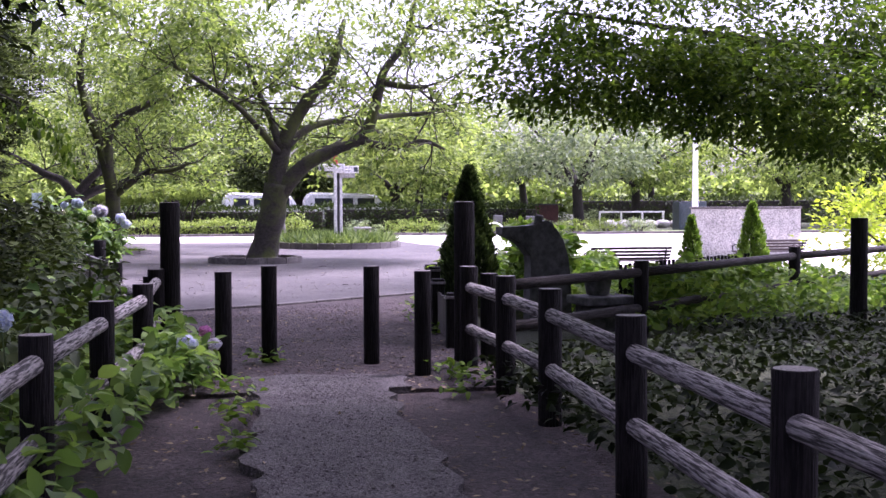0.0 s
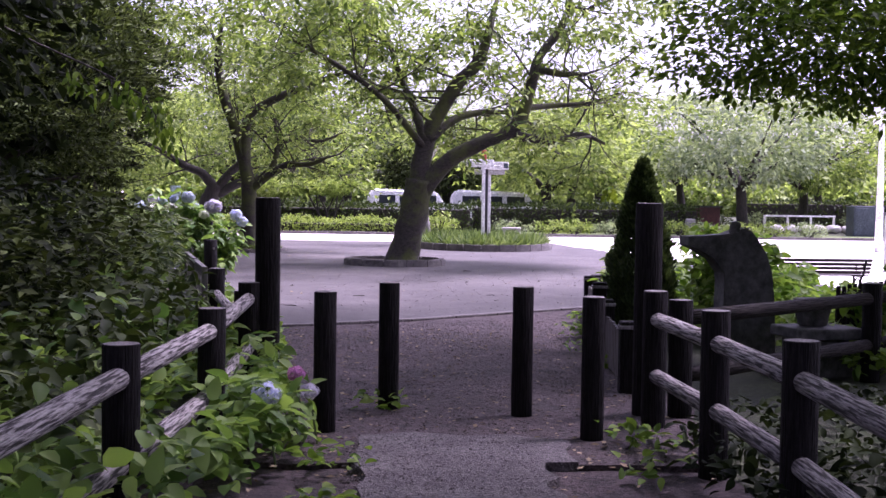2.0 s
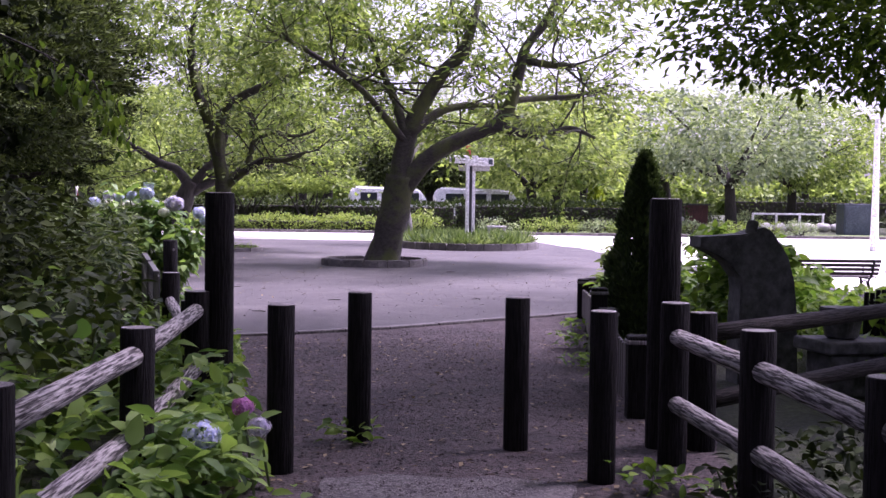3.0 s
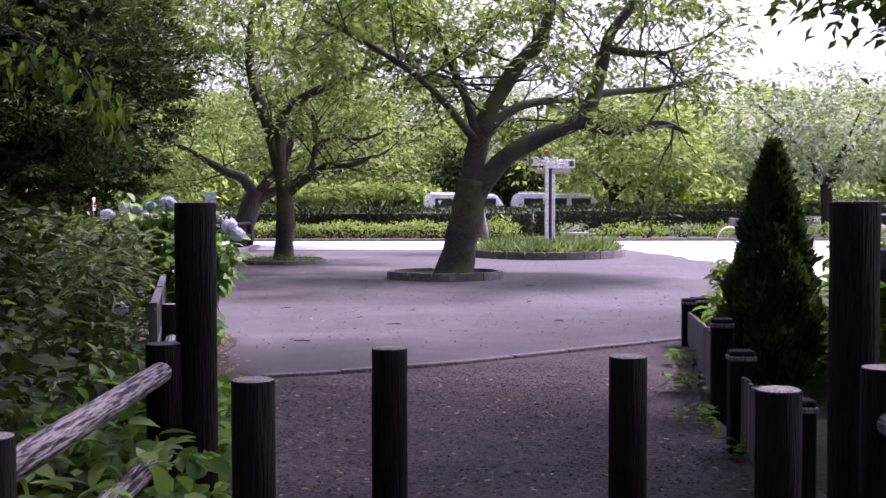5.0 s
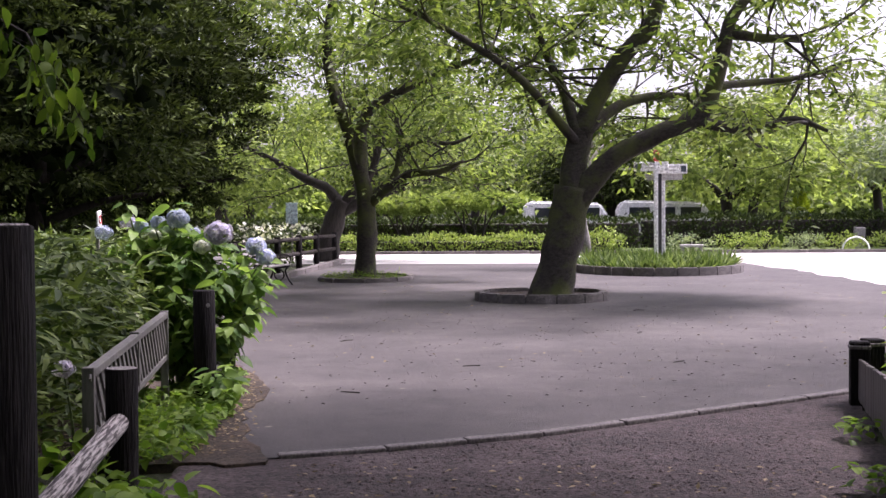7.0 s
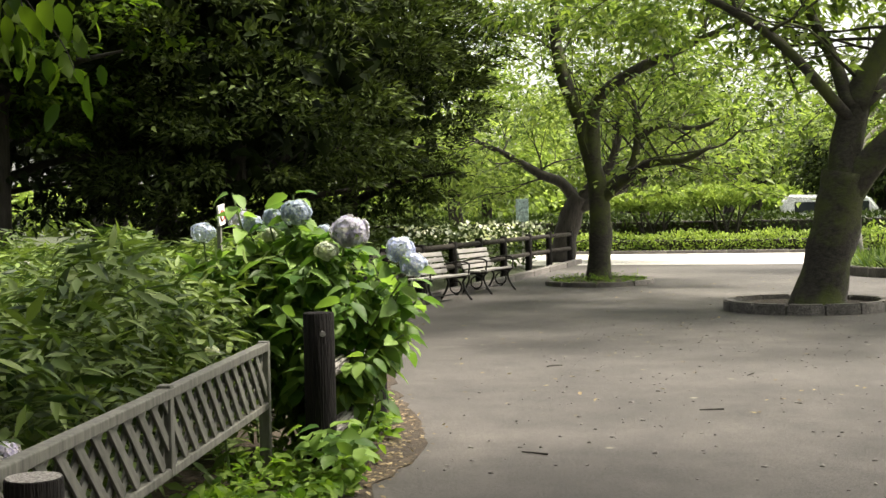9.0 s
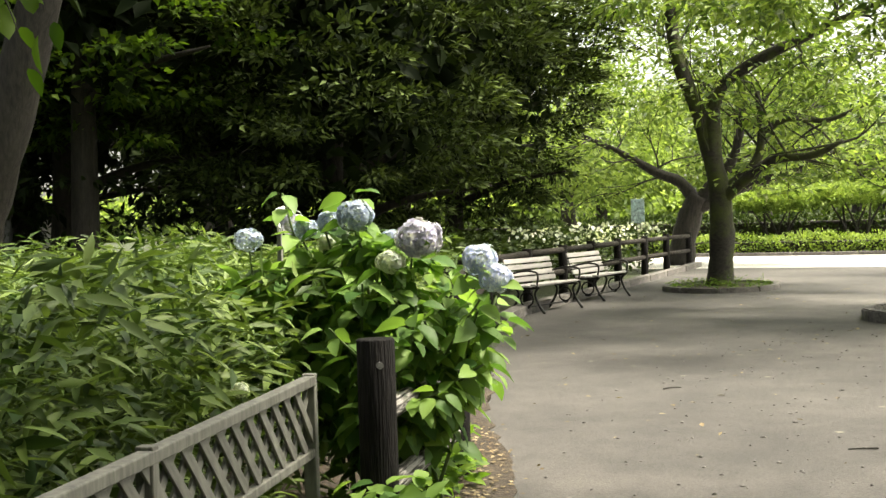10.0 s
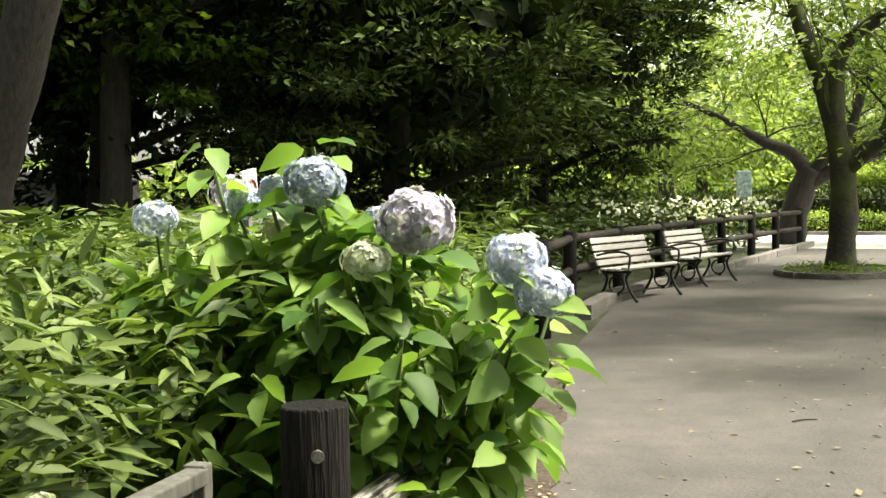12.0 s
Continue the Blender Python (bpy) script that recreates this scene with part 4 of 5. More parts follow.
simple_tree("shade_tree", "unseen tall tree added to shade the path", 8.5, 4.0, 5.5, 0.3, [((-3.5, 0.5, 8.0), (5.5, 6.0, 1.8), 470, 30, 0.55), ((3.5, 1.5, 8.6), (4.5, 6.5, 1.6), 320, 30, 0.55), ((-7.0, 6.5, 8.6), (5.0, 5.5, 1.6), 140, 30, 0.55)], 0.34, LEAF_MAPLE, BARK_DARK, 6, 32, "path trees")
simple_tree("shade_tree", "unseen tall tree added to shade the plaza edge", 13.5, 19.0, 7.0, 0.35, [((-5.5, 1.0, 9.5), (6.0, 6.0, 1.8), 260, 26, 0.55), ((-11.2, -2.4, 9.0), (4.2, 4.0, 1.2), 210, 30, 0.5)], 0.26, LEAF_MAPLE, BARK_DARK, 6, 33, "path trees")
simple_tree("shade_tree", "unseen tall tree added behind the path's start for shade", -4.5, -4.0, 6.0, 0.3, [((3.0, 3, 8.0), (6.5, 7.0, 2), 400, 30, 0.6)], 0.34, LEAF_DARK, BARK_DARK, 6, 34, "path trees")
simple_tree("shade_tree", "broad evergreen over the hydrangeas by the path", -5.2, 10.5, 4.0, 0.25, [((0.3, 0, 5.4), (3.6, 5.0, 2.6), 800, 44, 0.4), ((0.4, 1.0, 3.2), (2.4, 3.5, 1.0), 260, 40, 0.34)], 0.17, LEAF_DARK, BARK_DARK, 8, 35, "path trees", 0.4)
# a broad-leaved spray hanging over the fence
random.seed(41)
root = thing("overhanging_branch", "leafy low branch hanging over the bamboo grass", "branch", (-3.1, 16.6, 2.7))
bm = bmesh.new()
tips = []
tube(bm, [(-2.2, -1, 1.4), (-0.6, -0.2, 0.55), (0.3, 0.1, 0.15), (0.75, 0.3, -0.1)], [0.013, 0.012, 0.01, 0.007], 6)
for s in ((-0.1, 0.0, 0.3), (0.3, 0.1, 0.15), (0.55, 0.2, 0.0), (0.75, 0.3, -0.1)):
    twigs(bm, s, (0.5, 0.0, -0.4), 0.4, 0.008, 1, 0.5, -0.15, tips)
part("twig_spray", bm, BARK_DARK, root, "", True)
t_ = np.array(tips)
p_ = np.repeat(t_, 5, 0) + RNG.normal(size=(len(t_) * 5, 3)) * 0.08
d_ = RNG.normal(size=p_.shape) * 0.5 + np.array([0, 0, -0.9])
v_, f_ = broad_leaves(p_, d_, 0.115, 0.5)
array_mesh("leaves", v_, f_, LEAF_MAPLE, root, "", True)

# trees beyond the road
FAR = [(11.5, 78, 7.5, 4.5, LEAF_FAR), (14.5, 84, 8.5, 5, LEAF_CHERRY), (21, 88, 9, 5, LEAF_FAR), (32, 92, 9, 6, LEAF_CHERRY), (-4, 88, 11, 5.5, LEAF_DARK2), (-14, 70, 7, 4.5, LEAF_FAR), (-8, 74, 8, 4.5, LEAF_CHERRY), (-2, 78, 8.5, 4.5, LEAF_CHERRY), (3.6, 71, 6.0, 3.0, LEAF_DARK2), (8.9, 67, 6.5, 4.2, LEAF_FAR), (18.2, 64, 7.5, 4.6, LEAF_GREYGREEN),
       (25, 75, 8, 5, LEAF_CHERRY), (31, 66, 7.5, 5, LEAF_FAR), (38, 72, 8, 5.5, LEAF_DARK), (46, 62, 8, 5.5, LEAF_FAR), (-22, 66, 9, 5, LEAF_CHERRY), (-30, 62, 10, 5.5, LEAF_DARK), (-12, 58, 7, 3.6, LEAF_FAR),        (5, 96, 10, 6, LEAF_GREYGREEN), (-10, 98, 11, 7, LEAF_FAR), (48, 92, 10, 7, LEAF_FAR), (58, 80, 10, 7, LEAF_FAR)]
for i, (x, y, h, r_, lm) in enumerate(FAR):
    simple_tree("park_tree", "leafy park tree beyond the road" if lm is not LEAF_GREYGREEN else "grey-green park tree beyond the road", x, y, h * 0.32, 0.3, [((0, 0, h * 0.66), (r_, r_, h * 0.34), 170, 32, 0.38), ((random.uniform(-1, 1), 0, h * 0.5), (r_ * 0.9, r_ * 0.8, h * 0.16), 70, 28, 0.4)],
                0.3, lm, BARK_DARK, 6, 70 + i, "park trees", 0.5)
# woodland that closes the distance
V, F, base = [], [], 0
for k in range(60):
    a = radians(-75 + 150 * k / 59)
    rad = 125 + 8 * random.random()
    p, o = clumps((rad * math.sin(a), 30 + rad * math.cos(a), 2.4), (6, 4, 2.4), 60, 16, 0.8)
    v, f = leaves(p, o + RNG.normal(size=o.shape), 1.0, 0.6)
    V.append(v), F.append(f + base)
    base += len(v)
tagged(array_mesh("far_woods", np.concatenate(V), np.concatenate(F), LEAF_FAR), "green belt of distant park woodland", "woods", kind="stuff")
V, F, base = [], [], 0
for k in range(60):
    a = radians(95 + 190 * k / 59)
    p, o = clumps((40 * math.sin(a), 10 + 34 * math.cos(a), 4.5), (3.5, 3.5, 5), 60, 16, 0.9)
    v, f = leaves(p, o + RNG.normal(size=o.shape), 0.8, 0.6)
    V.append(v), F.append(f + base)
    base += len(v)
tagged(array_mesh("woods_behind", np.concatenate(V), np.concatenate(F), LEAF_DARK), "dark woodland closing the park behind the path", "woods", kind="stuff")

# ---------------------------------------------------------------- hedges and clipped shrubs
def hedge(name, label, x0, x1, y, depth, h, leaf, mat, dens=260):
    root = thing(name, label, "hedge", ((x0 + x1) / 2, y, 0))
    L = x1 - x0
    n = int(L * dens)
    u = RNG.uniform(-0.5, 0.5, (n, 3))
    face = RNG.integers(0, 3, n)
    p = np.stack([u[:, 0] * L, np.where(face == 0, -depth / 2, np.where(face == 1, u[:, 1] * depth, u[:, 1] * depth)), np.where(face == 1, h, (u[:, 2] + 0.5) * h)], 1)
    p += RNG.normal(size=p.shape) * 0.07
    p[:, 2] += 0.06 * np.sin(p[:, 0] * 2.1) * (p[:, 2] / h)
    d = RNG.normal(size=p.shape) + np.where(face[:, None] == 1, [0, 0, 1.2], [0, -1.2, 0.3])
    v, f = leaves(p, d, leaf, 0.55)
    array_mesh("foliage", v, f, mat, root)
    # solid dark box puts shade behind the gaps between leaves
    boxpart("hedge_core", (L - 0.2, depth - 0.25, h - 0.12), BARK_DARK, root, (0, 0.05, h / 2 - 0.08), (0, 0, 0), 0.05, "solid dark core standing in for shaded twigs inside")
    bm = bmesh.new()
    for k in range(int(L / 1.2)):
        x = -L / 2 + 0.6 + k * 1.2
        tube(bm, [(x, 0, -0.05), (x + 0.1, 0, h * 0.4), (x - 0.1, 0.05, h * 0.8)], [0.04, 0.03, 0.012], 5)
    tagged(part("stems", bm, BARK_DARK, root), kind="stuff")
    return root


hedge("hedge", "dark clipped hedge along the far lawn", 4.5, 15.5, 62.6, 1.4, 1.28, 0.16, LEAF_HEDGE, 520)
hedge("hedge", "dark clipped hedge along the far lawn", -26, 4.5, 61.8, 1.3, 1.2, 0.16, LEAF_HEDGE, 420)
hedge("hedge", "low yellow-green clipped hedge edging the far lawn", -12, 3.6, 58.2, 1.0, 0.55, 0.12, LEAF_AZALEA, 480)
hedge("hedge", "long dark clipped hedge beyond the court", 24, 60, 84, 1.6, 1.7, 0.2, LEAF_HEDGE, 160)


def shrub(name, label, at, radii, leaf, mat, nc=60, per=40, spread=0.16, category="shrub", group="", stems=True, aspect=0.5):
    root = thing(name, label, category, at, group=group)
    crown("foliage", [((0, 0, radii[2] * 0.9), radii, nc, per, spread)], leaf, mat, root, aspect, droop=-0.2)
    if stems:
        bm = bmesh.new()
        for k in range(5):
            a = k * 1.26
            tube(bm, [(0.05 * math.cos(a), 0.05 * math.sin(a), -0.05), (radii[0] * 0.35 * math.cos(a), radii[1] * 0.35 * math.sin(a), radii[2] * 0.6), (radii[0] * 0.7 * math.cos(a), radii[1] * 0.7 * math.sin(a), radii[2] * 1.1)], [0.05, 0.035, 0.015], 5)
        tagged(part("stems", bm, BARK_DARK, root), kind="stuff")
    return root


def topiary(at, rx, rz, h):
    """Flat cushion of foliage on bare crooked stems."""
    root = thing("clipped_azalea", "clipped azalea with a flat crown on bare stems", "shrub", at, group="clipped azaleas")
    crown("crown", [((0, 0, h), (rx, 1.1, rz), 260, 46, 0.1)], 0.1, LEAF_AZALEA, root, 0.6, droop=-0.5)
    for k in range(6):
        bm = bmesh.new()
        a = k * 1.05
        tube(bm, [(0.3 * math.cos(a), 0.15 * math.sin(a), -0.05), (0.45 * math.cos(a + 0.5), 0.2 * math.sin(a), h * 0.4), (rx * 0.7 * math.cos(a), 0.5 * math.sin(a), h)], [0.06, 0.05, 0.02], 6)
        part("stem", bm, BARK_DARK, root, "", True)


topiary((-5.0, 59.8, 0), 1.5, 0.3, 1.8)
topiary((-2.3, 60.1, 0), 1.5, 0.32, 2.0)
for i in range(10):
    shrub("low_shrub", "rounded green shrub on the far lawn" if i % 3 else "grey-green rounded shrub on the far lawn", (6.2 + i * 1.5 + random.uniform(-.4, .4), 58.8 + random.uniform(-.6, .6), 0), (0.8, 0.6, 0.32), 0.1, LEAF_AZALEA if i % 3 else LEAF_GREYGREEN, 30, 30, 0.13, group="lawn shrubs")
for i in range(9):
    shrub("low_shrub", "dark rounded shrub before the long hedge", (16 + i * 3.2, 73 + i * 0.6, 0), (1.2, 0.8, 0.5), 0.14, LEAF_HEDGE if i % 2 else LEAF_GREYGREEN, 40, 30, 0.18, group="court shrubs")


def cone_tree(name, label, at, r, h, leaf, mat, n=9000):
    root = thing(name, label, "shrub", at)
    z = RNG.uniform(0.0, 1, n) ** 1.35
    prof = np.where(z < 0.18, 0.82 + z, 1.0) * np.minimum(1.0, 1.35 * (1 - z) ** 0.72)
    a = RNG.uniform(0, 2 * np.pi, n)
    lump = 0.92 + 0.12 * np.sin(a * 5 + z * 17) + 0.08 * np.sin(a * 3 - z * 31)
    rr = r * prof * lump * RNG.uniform(0.55, 1.05, n) ** 0.5
    p = np.stack([rr * np.cos(a), rr * np.sin(a), 0.05 + z * (h - 0.1)], 1)
    d = np.stack([np.cos(a) * 0.6, np.sin(a) * 0.6, np.full(n, 1.1)], 1) + RNG.normal(size=(n, 3)) * 0.35
    v, f = leaves(p, d, leaf, 0.45)
    array_mesh("foliage", v, f, mat, root)
    bm = bmesh.new()
    tube(bm, [(0, 0, -0.1), (0, 0, h * 0.5), (0, 0, h * 0.95)], [0.06, 0.04, 0.008], 7)
    part("trunk", bm, BARK_DARK, root)
    return root


cone_tree("thuja", "dark green conical thuja in the picket planter", (3.22, 16.75, 0), 0.37, 2.0, 0.075, LEAF_CONE, 16000)
cone_tree("golden_conifer", "bright yellow-green column conifer beyond the hedge", (12.2, 68, 0), 0.6, 2.7, 0.16, LEAF_YELLOW, 2500)
cone_tree("young_conifer", "bright green young conifer by the court", (9.9, 22.6, 0), 0.28, 1.5, 0.08, LEAF_LOW, 4000)
cone_tree("young_conifer", "small bright green conifer by the court", (8.4, 21.9, 0), 0.2, 1.25, 0.08, LEAF_LOW, 2600)
root = shrub("golden_shrub", "arching golden-green shrub beyond the fence", (12.8, 21.5, 0), (1.9, 1.6, 1.0), 0.13, LEAF_YELLOW, 120, 40, 0.2)

# ---------------------------------------------------------------- plants
def leafy_patch(name, label, pts, hgt, n, size, mat, category="plants", kind="stuff", broad=True, aspect=0.62, droop=0.25, stems=0, lean=0.7):
    """Upright plants inside an outline; hgt(x, y) is the foliage's top; leaves get denser near the top."""
    P = np.array(pts)
    lo, hi = P.min(0), P.max(0)
    q = RNG.uniform(lo, hi, (n * 5, 2))
    inside = np.zeros(len(q), bool)
    for (x0, y0), (x1, y1) in zip(P, np.roll(P, -1, 0)):
        c = ((y0 > q[:, 1]) != (y1 > q[:, 1])) & (q[:, 0] < (x1 - x0) * (q[:, 1] - y0) / (y1 - y0 + 1e-9) + x0)
        inside ^= c
    q = q[inside][:n]
    h = hgt(q[:, 0], q[:, 1])
    z = h * (1 - 0.85 * RNG.uniform(0, 1, len(q)) ** 1.7)
    c = np.column_stack([q, z])
    d = RNG.normal(size=c.shape) * np.array([lean, lean, 0.3]) + np.array([0, 0, -droop + 0.2])
    v, f = (broad_leaves if broad else leaves)(c, d, size, aspect)
    ob = array_mesh(name, v, f, mat, smooth=broad)
    return tagged(ob, label, category, kind=kind)


def wave(a, b, s=1.3):
    return lambda x, y: a + b * np.sin(x * s * 1.7 + 1.0) * np.cos(y * s + 0.4) + b * 0.6 * np.sin(y * s * 2.7 + x * 3)


# hydrangeas and groundcover on the left of the path
leafy_patch("hydrangea_foliage", "broad green hydrangea leaves growing through the fence", [(-3.2, 4.5), (-0.75, 4.5), (-0.5, 8.0), (-0.28, 9.4), (-0.3, 10.6), (-0.45, 12.5), (-1.2, 12.6), (-2.2, 12)], wave(0.42, 0.12), 3000, 0.135, LEAF_HYD)
leafy_patch("hydrangea_foliage", "low hydrangea leaves spilling toward the bollards", [(-0.6, 9.0), (-0.22, 9.6), (-0.12, 10.5), (-0.3, 11.3), (-0.65, 11.2)], wave(0.36, 0.06), 420, 0.12, LEAF_HYD)
# hedge leaf colour darkens the rear hydrangeas as if shaded; front keeps LEAF_HYD
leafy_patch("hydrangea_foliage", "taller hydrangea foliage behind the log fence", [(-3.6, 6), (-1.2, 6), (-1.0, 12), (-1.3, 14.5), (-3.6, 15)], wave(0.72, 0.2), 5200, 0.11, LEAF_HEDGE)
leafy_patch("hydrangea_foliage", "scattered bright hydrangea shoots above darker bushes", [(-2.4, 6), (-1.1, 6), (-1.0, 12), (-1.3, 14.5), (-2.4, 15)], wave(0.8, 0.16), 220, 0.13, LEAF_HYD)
# both bushes use the evergreen leaf pair; the darker one has shade in its colour
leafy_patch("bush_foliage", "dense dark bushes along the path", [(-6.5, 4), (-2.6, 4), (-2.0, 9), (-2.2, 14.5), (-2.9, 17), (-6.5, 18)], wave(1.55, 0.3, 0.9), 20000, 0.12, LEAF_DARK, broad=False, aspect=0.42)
leafy_patch("bush_foliage", "medium green bushes rising behind hydrangeas", [(-4.4, 8), (-2.2, 9), (-1.7, 13.5), (-2.2, 16.0), (-4.4, 17)], wave(1.3, 0.25, 1.1), 9000, 0.11, LEAF_DARK2, broad=False, aspect=0.45)
# bamboo grass
leafy_patch("bamboo_grass", "dense bamboo grass with long striped leaves", [(-7.5, 14.5), (-1.75, 15.4), (-2.35, 19.3), (-2.9, 21.5), (-4.0, 25.5), (-5.2, 28), (-9.5, 28), (-10, 20)], wave(1.14, 0.17, 2.3), 46000, 0.15, LEAF_SASA, broad=False, aspect=0.24, droop=0.3, lean=0.9)
leafy_patch("bamboo_grass", "bamboo grass with broad pale leaf blades by the lattice", [(-3.6, 15.6), (-1.85, 15.9), (-2.4, 19.3), (-3.0, 20.5), (-4.2, 21)], wave(1.08, 0.17, 2.3), 6500, 0.125, LEAF_SASA, aspect=0.28, droop=0.3, lean=0.9)
leafy_patch("groundcover", "bright low groundcover at the lattice's foot", [(-1.95, 16.6), (-1.45, 17.0), (-1.75, 19.4), (-2.0, 20.6), (-2.5, 21.6), (-2.45, 19.6), (-2.2, 18.0)], wave(0.16, 0.05, 3), 1900, 0.075, LEAF_LOW)
leafy_patch("groundcover", "green weeds at the foot of the left gate post", [(-1.4, 12.6), (-0.4, 12.3), (-0.55, 13.8), (-0.85, 15.2), (-1.5, 15.6), (-2.4, 15)], wave(0.32, 0.1, 3), 2400, 0.1, LEAF_LOW)
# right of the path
# near-black leaf colour stands for the tree shade over this groundcover
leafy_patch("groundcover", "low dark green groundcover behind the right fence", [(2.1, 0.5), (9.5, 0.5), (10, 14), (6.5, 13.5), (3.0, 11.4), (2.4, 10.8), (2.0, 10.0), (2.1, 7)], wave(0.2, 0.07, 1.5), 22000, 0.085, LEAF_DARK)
leafy_patch("planter_plants", "bright leafy plants between the log fence and edging", [(4.9, 14.05), (8.2, 17.35), (7.9, 17.6), (4.7, 14.5)], wave(0.62, 0.1, 2.2), 2200, 0.12, LEAF_LOW)
leafy_patch("groundcover", "bright leafy plants behind the dark fence", [(4.4, 13.2), (7.5, 14.6), (10.5, 16.5), (10, 20.5), (6.5, 20.3), (4.2, 17.5)], wave(0.32, 0.14, 1.5), 7000, 0.12, LEAF_LOW)
leafy_patch("planter_plants", "bright green shrubs filling the picket planter", [(2.85, 17.4), (3.3, 19.6), (6.4, 20.6), (5.5, 17.2), (3.9, 16.9)], wave(0.5, 0.18, 2.0), 5000, 0.13, LEAF_LOW)
leafy_patch("planter_plants", "tall pale-leaved shrub at the planter's plaza corner", [(3.15, 18.6), (3.4, 19.8), (4.0, 19.9), (3.8, 18.6)], wave(0.85, 0.15, 3.0), 520, 0.12, LEAF_AZALEA)
leafy_patch("planter_plants", "tall leafy perennial beside the thuja", [(3.7, 15.8), (4.6, 16.0), (4.8, 17.4), (3.8, 17.3)], wave(1.05, 0.15, 3.0), 1300, 0.14, LEAF_LOW)
for i, (x, y, r_, n) in enumerate(((0.36, 11.75, 0.22, 34), (2.45, 16.6, 0.18, 40), (2.3, 15.0, 0.2, 40), (2.75, 18.2, 0.15, 30), (1.95, 10.4, 0.25, 46), (0.0, 9.75, 0.25, 40), (0.05, 8.6, 0.16, 40), (0.02, 7.6, 0.14, 36), (1.75, 9.5, 0.2, 20), (2.4, 14.0, 0.16, 40))):
    c = np.column_stack([RNG.normal(x, r_ * 0.5, n), RNG.normal(y, r_ * 0.5, n), RNG.uniform(0.01, 0.14, n)])
    v, f = broad_leaves(c, RNG.normal(size=c.shape) * [1, 1, 0.3] + [0, 0, 0.15], 0.085, 0.55)
    tagged(array_mesh("weed", v, f, LEAF_LOW), "small green weed tuft on bare earth", "weed", kind="stuff")
leafy_patch("grass_tufts", "short weeds growing inside the broken kerb ring", [(-4.4, 37.2), (-2.6, 37.2), (-2.5, 38.6), (-3.4, 39.4), (-4.5, 38.8)], wave(0.16, 0.05, 4), 900, 0.1, LEAF_LOW, broad=False, aspect=0.16)
leafy_patch("creeper", "leafy hydrangea shoots at the bark post's foot", [(-1.95, 18.75), (-1.6, 18.8), (-1.7, 19.25), (-1.95, 19.1)], wave(0.3, 0.08, 4), 90, 0.12, LEAF_HYD)
# white-flowered shrubs behind the bench fence
leafy_patch("flowering_shrub", "dark shrubs behind the bench fence", [(-9, 30), (-6.4, 31.5), (-6.5, 47.5), (-9.5, 48), (-10, 32)], wave(1.05, 0.2, 0.9), 9000, 0.16, LEAF_HEDGE, broad=False, aspect=0.5)
n = 420
c = np.column_stack([RNG.uniform(-7.4, -6.3, n), RNG.uniform(36, 47.5, n), RNG.uniform(0.75, 1.25, n)])
v, f = leaves(c, RNG.normal(size=c.shape), 0.1, 0.9)
tagged(array_mesh("white_blossom", v, f, PETAL_WHITE), "white blossom clusters on shrubs behind the fence", "flowers", kind="stuff")
# strap-leaved plants in the oval bed
n = 5200
a = RNG.uniform(0, 2 * np.pi, n)
rr = np.sqrt(RNG.uniform(0, 1, n))
c = np.column_stack([3.45 + 1.95 * rr * np.cos(a), 42.2 + 2.7 * rr * np.sin(a), np.full(n, 0.12)])
d = np.column_stack([RNG.normal(size=n), RNG.normal(size=n), RNG.uniform(0.5, 1.6, n)])
v, f = leaves(c, d, 0.42, 0.1)
tagged(array_mesh("strap_leaf_plants", v, f, LEAF_LIRIOPE), "arching strap-leaved plants filling the oval bed", "plants", kind="stuff")
simple_tree("young_tree", "slim pale-barked young tree in the oval bed", 1.75, 43.6, 2.3, 0.13, [((0.3, 0, 3.8), (1.5, 1.5, 1.0), 60, 24, 0.3)], 0.14, LEAF_CHERRY, BARK_PALE, 4, 91)
shrub("bed_shrub", "small upright yellow-green shrub in the bed", (2.15, 44.0, 0.1), (0.25, 0.25, 0.65), 0.1, LEAF_AZALEA, 24, 24, 0.1)
lb = thing("low_bench", "low pale stone bench in the oval bed", "bench", (4.5, 43.4, 0.1))
boxpart("seat", (0.6, 0.3, 0.07), GREYW, lb, (0, 0, 0.5), (0, 0, 0), 0.01)
for sx in (-0.24, 0.24):
    boxpart("leg", (0.08, 0.26, 0.48), GREYW, lb, (sx, 0, 0.23), (0, 0, 0), 0.01)

# ---------------------------------------------------------------- hydrangea bush with flower heads
def flower_head(parent, at, r, mat, n=130, label="", squash=0.8):
    u = unit(RNG.normal(size=(n, 3)))
    lump = 0.92 + 0.1 * np.sin(u[:, :1] * 7 + at[0] * 9) + 0.08 * np.sin(u[:, 1:2] * 9)
    c0 = np.array(at) + u * r * lump * np.array([1, 1, squash])
    V, F, base = [], [], 0
    t1 = unit(np.cross(u, RNG.normal(size=u.shape)))
    t2 = np.cross(u, t1)
    s = r * 0.19
    for k in range(4):
        dd = (t1 if k % 2 == 0 else t2) * (1 if k < 2 else -1) + u * 0.3
        v, f = leaves(c0, dd, s, 0.95, 0.1, normal=u, vary=0.2)
        V.append(v), F.append(f + base)
        base += len(v)
    return array_mesh("flower_head", np.concatenate(V), np.concatenate(F), mat, parent, label)


hyd = thing("hydrangea_bush", "large hydrangea bush with blue and lilac flower heads", "shrub", (-2.25, 20.0, 0))
random.seed(77)
